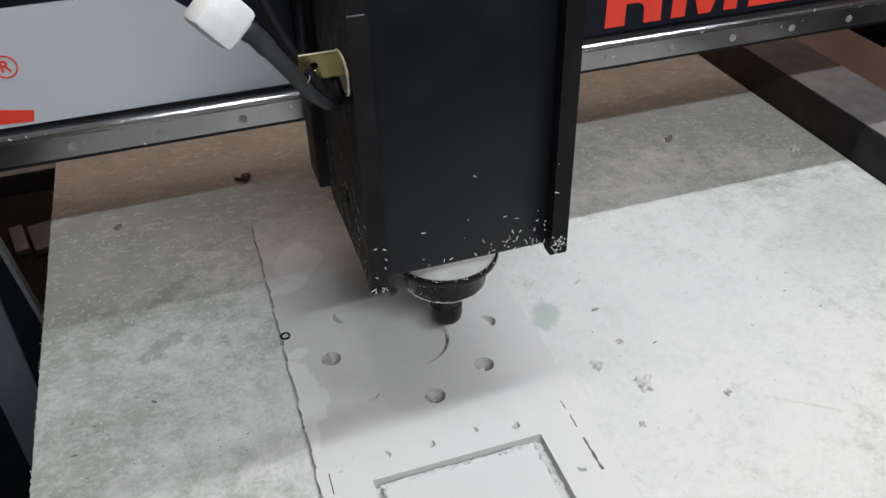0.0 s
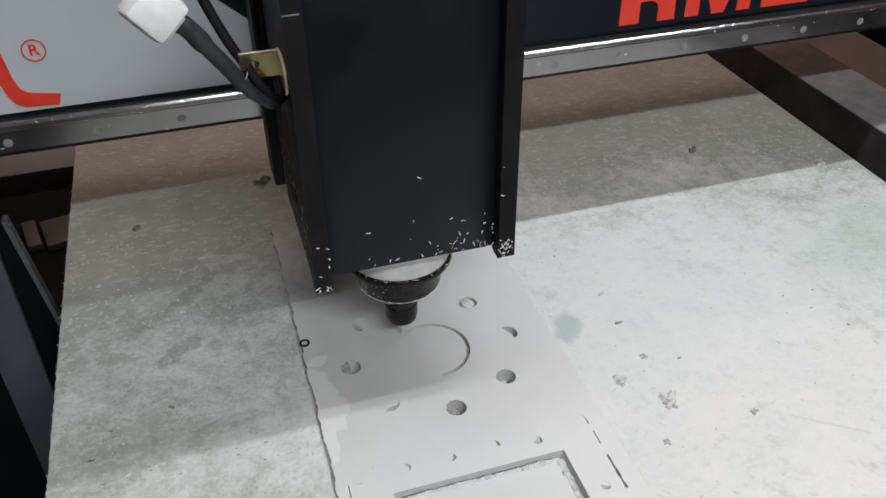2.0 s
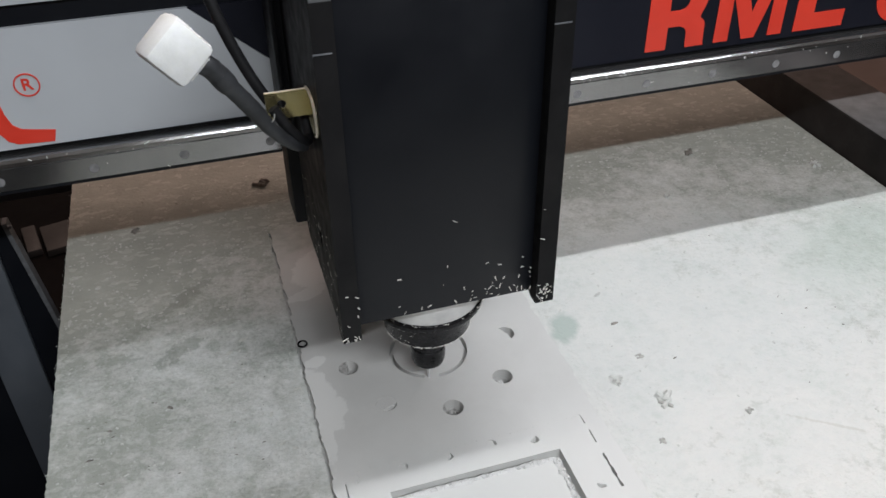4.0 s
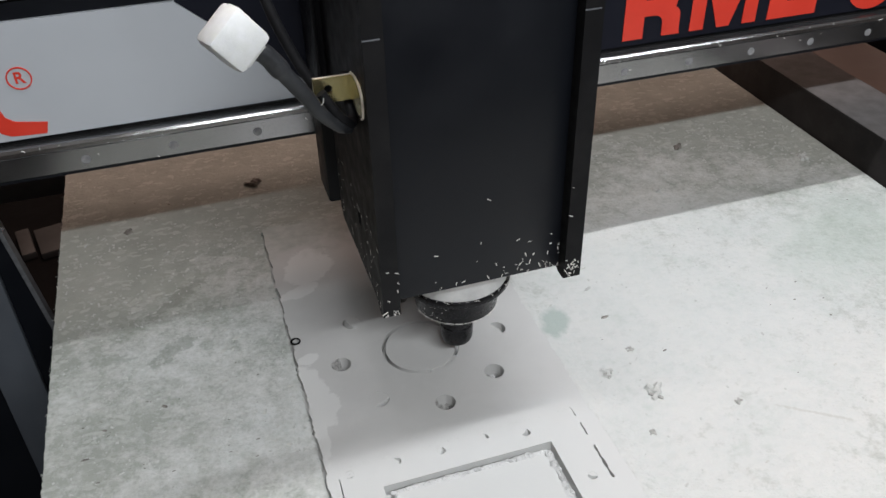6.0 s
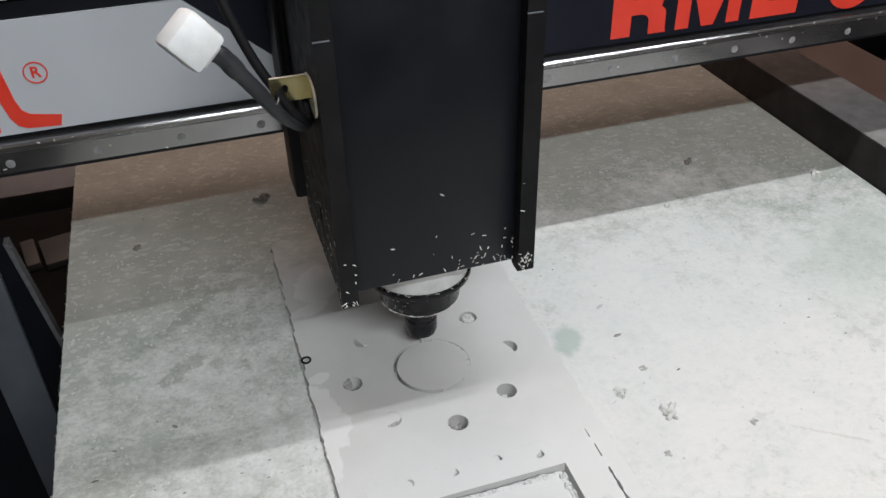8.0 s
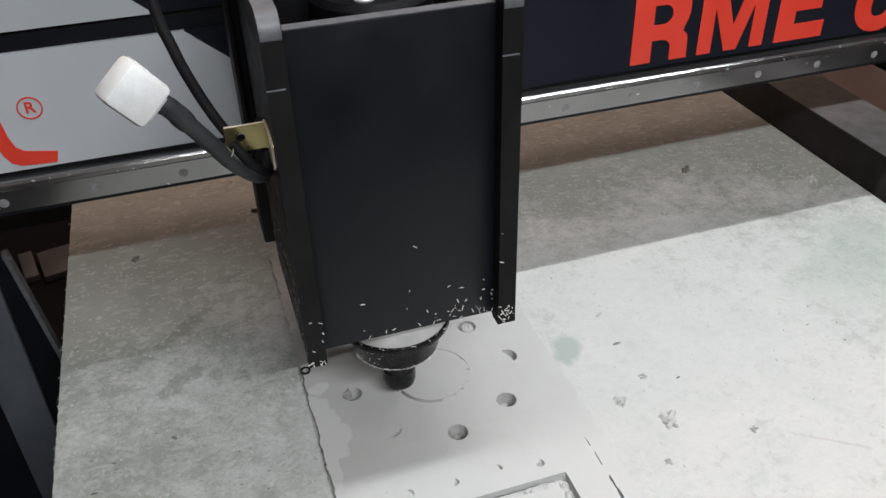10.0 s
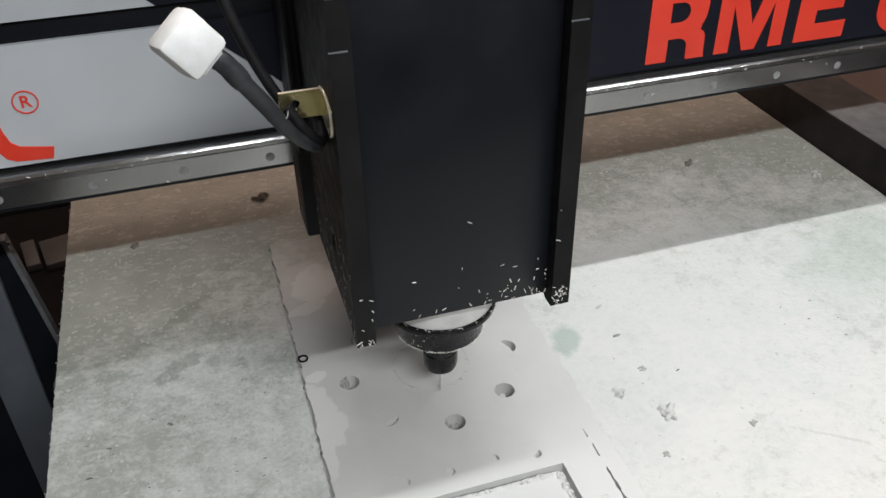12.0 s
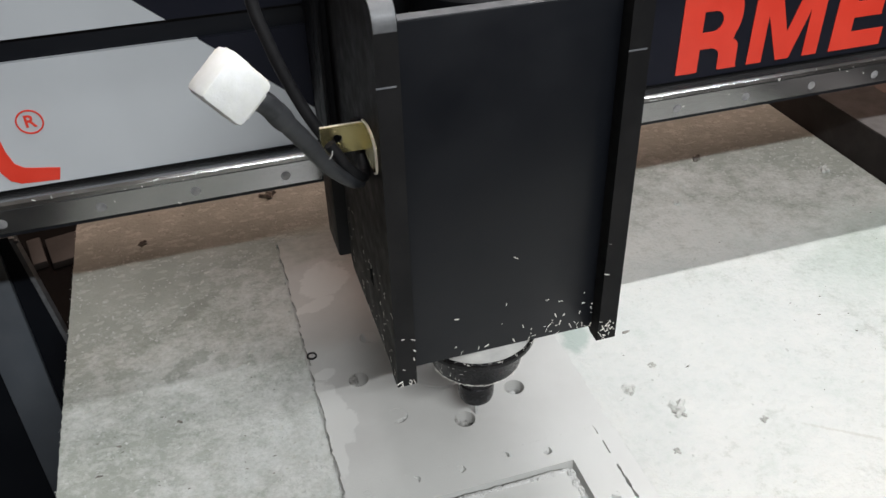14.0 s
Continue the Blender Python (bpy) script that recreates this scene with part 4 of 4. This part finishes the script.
for x, y, s, mat, lab in ((0.1530, -0.005, 0.0115, CRUMB, "pale splintered chip standing on the dusty board"), (0.1270, 0.0245, 0.008, CRUMB, "pale crumpled chip on the dusty board"),
                          (0.1566, 0.0439, 0.0045, GREYCHIP, "small grey chip on the dusty board"), (0.1307, -0.0400, 0.0045, GREYCHIP, "small grey chip on the dusty board"),
                          (0.2066, -0.0342, 0.0045, GREYCHIP, "small grey chip on the dusty board"), (0.2989, 0.2464, 0.008, CRUMB, "pale chip on the dusty board"),
                          (0.3644, 0.3230, 0.008, FLUFF, "dark fluffy chip on the dusty board"), (0.4795, 0.2563, 0.010, CRUMB, "pale chip on the dusty board"),
                          (-0.2285, 0.3556, 0.007, FLUFF, "dark fluffy chip on the dusty board"), (-0.0972, 0.4057, 0.013, FLUFF, "dark brown tuft of fibre on the board")):
    debris(x, y, s, mat, lab)


def crumbs():
    """Fine crumbs and fibres strewn over the board."""
    rng = np.random.default_rng(3)
    verts, faces = [], []
    quad = ((3, 2, 1, 0), (4, 5, 6, 7), (0, 1, 5, 4), (1, 2, 6, 5), (2, 3, 7, 6), (3, 0, 4, 7))
    n = 4200
    xs = rng.uniform(BED_L + 0.004, BED_R - 0.004, n)
    ys = rng.uniform(-0.12, 0.56, n)
    for x, y in zip(xs, ys):
        if -0.105 < x < 0.101 and y < 0.315 or (x > 0.1 and y < 0.22 and rng.random() < 0.80) or (y > 0.36 and rng.random() < 0.95):
            continue
        l = rng.uniform(0.0003, 0.0013) * (2.0 if rng.random() < 0.10 else 1)
        w = rng.uniform(0.45, 0.95) * min(l, 0.0010)
        a = rng.uniform(0, 6.28)
        c, s, o = math.cos(a), math.sin(a), len(verts)
        for p, q, r in ((-l, -w, 0), (l, -w, 0), (l, w, 0), (-l, w, 0), (-l * 0.7, -w * 0.6, w), (l * 0.8, -w * 0.6, w * 1.3), (l * 0.7, w * 0.6, w), (-l * 0.8, w * 0.6, w * 1.2)):
            verts.append((x + p * c - q * s, y + p * s + q * c, BOARD_Z - 0.0001 + r))
        faces += [tuple(o + i for i in f) for f in quad]
    me = bpy.data.meshes.new("sawdust_crumbs")
    me.from_pydata(verts, [], faces)
    me.materials.append(CRUMB)
    return tagged(new("sawdust_crumbs", me), "pale sawdust crumbs strewn over the board", "sawdust", kind="stuff")


crumbs()


def flakes():
    """Larger flat flakes of fibre, mostly away from the swept middle."""
    rng = np.random.default_rng(8)
    verts, faces = [], []
    for _ in range(1300):
        x, y = rng.uniform(BED_L + 0.004, BED_R - 0.004), rng.uniform(-0.12, 0.52)
        if -0.107 < x < 0.103 and y < 0.318 or (x > 0.1 and y < 0.2 and rng.random() < 0.95):
            continue
        n, o, r, a0 = 6, len(verts), min(0.0040, 0.0012 * math.exp(rng.normal(0, 0.5))), rng.uniform(0, 6.28)
        tilt = rng.uniform(-0.35, 0.35)
        ring = []
        for k in range(n):
            rr = r * rng.uniform(0.55, 1.15)
            u, v = rr * math.cos(6.2832 * k / n), 0.42 * rr * math.sin(6.2832 * k / n)
            ring.append((x + u * math.cos(a0) - v * math.sin(a0), y + u * math.sin(a0) + v * math.cos(a0), u * tilt))
        low = min(p[2] for p in ring)
        for dz in (0.0, 0.0004):
            verts += [(p[0], p[1], BOARD_Z + p[2] - low + dz) for p in ring]
        faces.append(tuple(o + n + k for k in range(n)))
        faces.append(tuple(o + n - 1 - k for k in range(n)))
        faces += [(o + k, o + (k + 1) % n, o + n + (k + 1) % n, o + n + k) for k in range(n)]
    me = bpy.data.meshes.new("sawdust_flakes")
    me.from_pydata(verts, [], faces)
    me.materials.append(DULLCRUMB)
    return tagged(new("sawdust_flakes", me), "pale flat flakes of fibre scattered over the board", "sawdust", kind="stuff")


flakes()


def pale_flakes():
    """Long pale flakes that stand out on the bare parts of the board, and flat dark slivers drawn as gouges, mostly
    near the front.
    """
    rng = np.random.default_rng(15)
    for name, label, material, zones in (("pale_flakes", "long pale flakes of fibre on the board", PALE, ((-0.285, -0.13, 0.19, 0.33, 40), (0.13, 0.51, 0.21, 0.34, 70), (-0.285, -0.11, -0.08, 0.19, 60), (0.11, 0.51, -0.1, 0.2, 24))),
                                         # dark slivers stand in for the shaded insides of gouges
                                         ("gouge_slivers", "flat dark slivers standing in for gouges in the dusty board", FLUFF, ((-0.275, -0.12, -0.06, 0.14, 36), (0.12, 0.50, -0.10, 0.20, 22), (-0.27, 0.02, 0.36, 0.45, 7)))):
        verts, faces = [], []
        for x0, x1, y0, y1, count in zones:
            for _ in range(count):
                x, y = rng.uniform(x0, x1), rng.uniform(y0, y1)
                if -0.107 < x < 0.103 and y < 0.318:
                    continue
                l = min(0.0048, 0.0013 * math.exp(rng.normal(0, 0.55))) * (1 if material is PALE else 0.8)
                w = l * rng.uniform(0.18, 0.42)
                a = rng.normal(0.15, 0.5) if material is PALE else rng.uniform(-1.0, 0.6)
                c, s, o = math.cos(a), math.sin(a), len(verts)
                lift = rng.uniform(0.0002, 0.0011) if material is PALE else 0.0001
                j = rng.uniform(0.25, 1.35, 6)
                low = ((-l * j[0], -w * 0.3), (-l * 0.3, -w * j[1]), (l * 0.7, -w * j[2]), (l * j[3], w * 0.2), (l * 0.4, w * j[4]), (-l * 0.6, w * j[5]))
                for dz in (0.0, 0.0004):
                    verts += [(x + p * c - q * s, y + p * s + q * c, BOARD_Z + dz + (lift if p > 0 and dz else 0)) for p, q in low]
                faces += [tuple(o + 6 + k for k in range(6)), tuple(o + 5 - k for k in range(6))]
                faces += [(o + k, o + (k + 1) % 6, o + 6 + (k + 1) % 6, o + 6 + k) for k in range(6)]
        me = bpy.data.meshes.new(name)
        me.from_pydata(verts, [], faces)
        me.materials.append(material)
        tagged(new(name, me), label, "sawdust", kind="stuff")


pale_flakes()


def dust_bank():
    """Dust drifted from the board over the sheet's edge."""
    rng = random.Random(41)
    bm = bmesh.new()
    rows = []
    ph = [rng.uniform(0, 6.28) for _ in range(4)]
    for i in range(261):
        y = -0.14 + 0.44 * i / 260
        reach = 0.0022 + 0.0006 * math.sin(45 * y + ph[0]) + 0.0004 * math.sin(210 * y + ph[1]) + 0.0003 * math.sin(720 * y + ph[2]) + rng.uniform(-0.0005, 0.0005)
        reach *= 1.0 if y > -0.01 else 0.55
        rows.append([bm.verts.new((0.0980 + dx, y, z + rng.uniform(-0.0002, 0.0002) * lift)) for dx, z, lift in ((-reach, 0.00004, 0), (-reach * 0.6, 0.0002, 0.6), (0.0, 0.0003, 1), (0.0030, -0.0004, 1), (0.0075, -0.0026, 1), (0.0140 + reach, BOARD_Z - 0.0003, 0))])
    for p, q in zip(rows, rows[1:]):
        for k in range(5):
            bm.faces.new((p[k], p[k + 1], q[k + 1], q[k]))
    bmesh.ops.recalc_face_normals(bm, faces=bm.faces)
    thing("dust_bank", bm, BOARD, "pale dust drifted against the sheet's edge", "dust", kind="stuff")


dust_bank()


def rear_bank():
    """Dust banked against the far end of the sheet, so that its end hardly shows."""
    rng = random.Random(43)
    bm = bmesh.new()
    rows = []
    for i in range(131):
        x = -0.1015 + 0.200 * i / 130
        reach = 0.0030 + 0.0008 * math.sin(160 * x) + rng.uniform(-0.0006, 0.0006)
        rows.append([bm.verts.new((x, 0.3115 + dy, z + rng.uniform(-0.0002, 0.0002) * lift)) for dy, z, lift in ((-reach, 0.00004, 0), (0.0, 0.0003, 1), (0.006, -0.0012, 1), (0.013, -0.0032, 1), (0.022 + reach, BOARD_Z - 0.0003, 0))])
    for p, q in zip(rows, rows[1:]):
        for k in range(4):
            bm.faces.new((p[k], q[k], q[k + 1], p[k + 1]))
    bmesh.ops.recalc_face_normals(bm, faces=bm.faces)
    thing("dust_bank", bm, BOARD, "pale dust banked against the sheet's far end", "dust", kind="stuff")


rear_bank()
erng = random.Random(31)
specks("scored_line", [(erng.uniform(-0.092, 0.080), -0.0035 + erng.gauss(0, 0.0004), 0.0001, "z") for _ in range(70)], CRUMB, workpiece, 0.0007, erng, "faint crumbly line scored across the sheet")
specks("edge_fibre", [(BED_L + erng.uniform(-0.0012, 0.0006), erng.uniform(-0.1, 0.5), BOARD_Z - erng.uniform(0.0, 0.002), "z") for _ in range(120)] +
       [(-0.1035 + erng.uniform(-0.0016, 0.0014), erng.uniform(-0.1, 0.312), BOARD_Z + erng.uniform(-0.001, 0.0004), "z") for _ in range(320)], CRUMB, spoilboard, 0.0010, erng, "pale fibre along the sawn edges")


# ---- what moves ----
# seconds, sideways, fore and aft, up: the head's travel
TRAVEL = [
    (0, 0.0271, 0.0393, -0.0153), (0.5, 0.0232, 0.0567, -0.0153), (1, 0.0114, 0.0681, -0.0153), (1.5, -0.0044, 0.0715, -0.0153), (2, -0.0198, 0.0674, -0.0156),
    (2.5, -0.0304, 0.0533, -0.0157), (3, -0.0318, 0.0370, -0.0159), (3.5, -0.0254, 0.0229, -0.0160), (3.9, -0.0145, 0.0149, -0.0160), (4.35, -0.0031, 0.0123, -0.0162),
    (4.75, -0.0031, 0.0123, -0.0195), (5.1, 0.0020, 0.0130, -0.0197), (5.5, 0.0138, 0.0175, -0.0198), (6, 0.0235, 0.0285, -0.0200), (6.5, 0.0267, 0.0395, -0.0210),
    (7, 0.0224, 0.0560, -0.0211), (7.5, 0.0115, 0.0681, -0.0212), (8, -0.0025, 0.0719, -0.0213), (8.5, -0.0165, 0.0687, -0.0214), (9, -0.0275, 0.0593, -0.0216),
    (9.5, -0.0327, 0.0480, -0.0218), (10, -0.0320, 0.0318, -0.0218), (10.5, -0.0281, 0.0249, -0.0215), (11, -0.0180, 0.0161, -0.0215), (11.5, -0.0036, 0.0126, -0.0207),
    (12, -0.0027, 0.0123, -0.0081), (12.5, 0.0, 0.0, 0.0), (13, 0.0059, -0.0208, -0.0024), (13.5, 0.0061, -0.0206, -0.0097), (14, 0.0068, -0.0201, -0.0156)]
# degrees round the ring, with the time of the first and of the second cut
TURNS = [(0, 354.7), (0.5, 389), (1, 420.9), (1.5, 452.5), (2, 483.3), (2.5, 517.6), (3, 550), (3.5, 580.7), (4.35, 630), (4.75, 630.01), (5.1, 640), (5.5, 662), (6, 693), (6.5, 715), (7, 749), (9.5, 889), (10, 920), (10.5, 934), (11, 960), (11.5, 990)]


# degrees by which the loose cable swings fore and aft
SWAY = [(0, 1.5), (0.5, 0.5), (1, -1.2), (2, -0.8), (3.5, -0.5), (5, -0.3), (6, 0), (6.5, 0.8), (7, 0.3), (8.5, 0.6), (9.5, 1), (10.5, 1.2), (11.5, 1.5), (12, -4.2), (12.5, -8.5), (13, -8), (13.5, -3), (14, 0)]


def motions():
    walk(gantry, [(t, pose(0, y, 0)) for t, x, y, z in TRAVEL])
    walk(carriage, [(t, pose(x, y, 0)) for t, x, y, z in TRAVEL])
    walk(head, [(t, pose(x, y, z)) for t, x, y, z in TRAVEL])
    walk(loom, [(t, Matrix.Translation(LBASE) @ pose(0, 0, 0, a)) for t, a in SWAY])
    turn_t, turn_a = [r[0] for r in TURNS], [r[1] for r in TURNS]
    rng = random.Random(9)
    for ang, ob in slot_pieces:
        rows = []
        deep, full = -0.0075, -0.0004 - 0.0012 * rng.random() ** 2
        if ang > 620:
            full = -0.006
        first = float(np.interp(ang, turn_a, turn_t)) if ang > 354.7 else None
        second = float(np.interp(ang + 360, turn_a, turn_t))
        turned = lambda z: Matrix.Translation((CX, CY, z)) @ pose(0, 0, 0, 0, 0, ang)
        if first is None:
            rows += [(0, turned(deep))]
        else:
            rows += [(0, turned(0.0))] + ([(first, turned(0.0))] if first > 0.05 else []) + [(first + 0.15, turned(deep))]
        rows += [(second, turned(deep)), (second + 0.25, turned(full)), (14, turned(full))]
        walk(ob, rows)


motions()
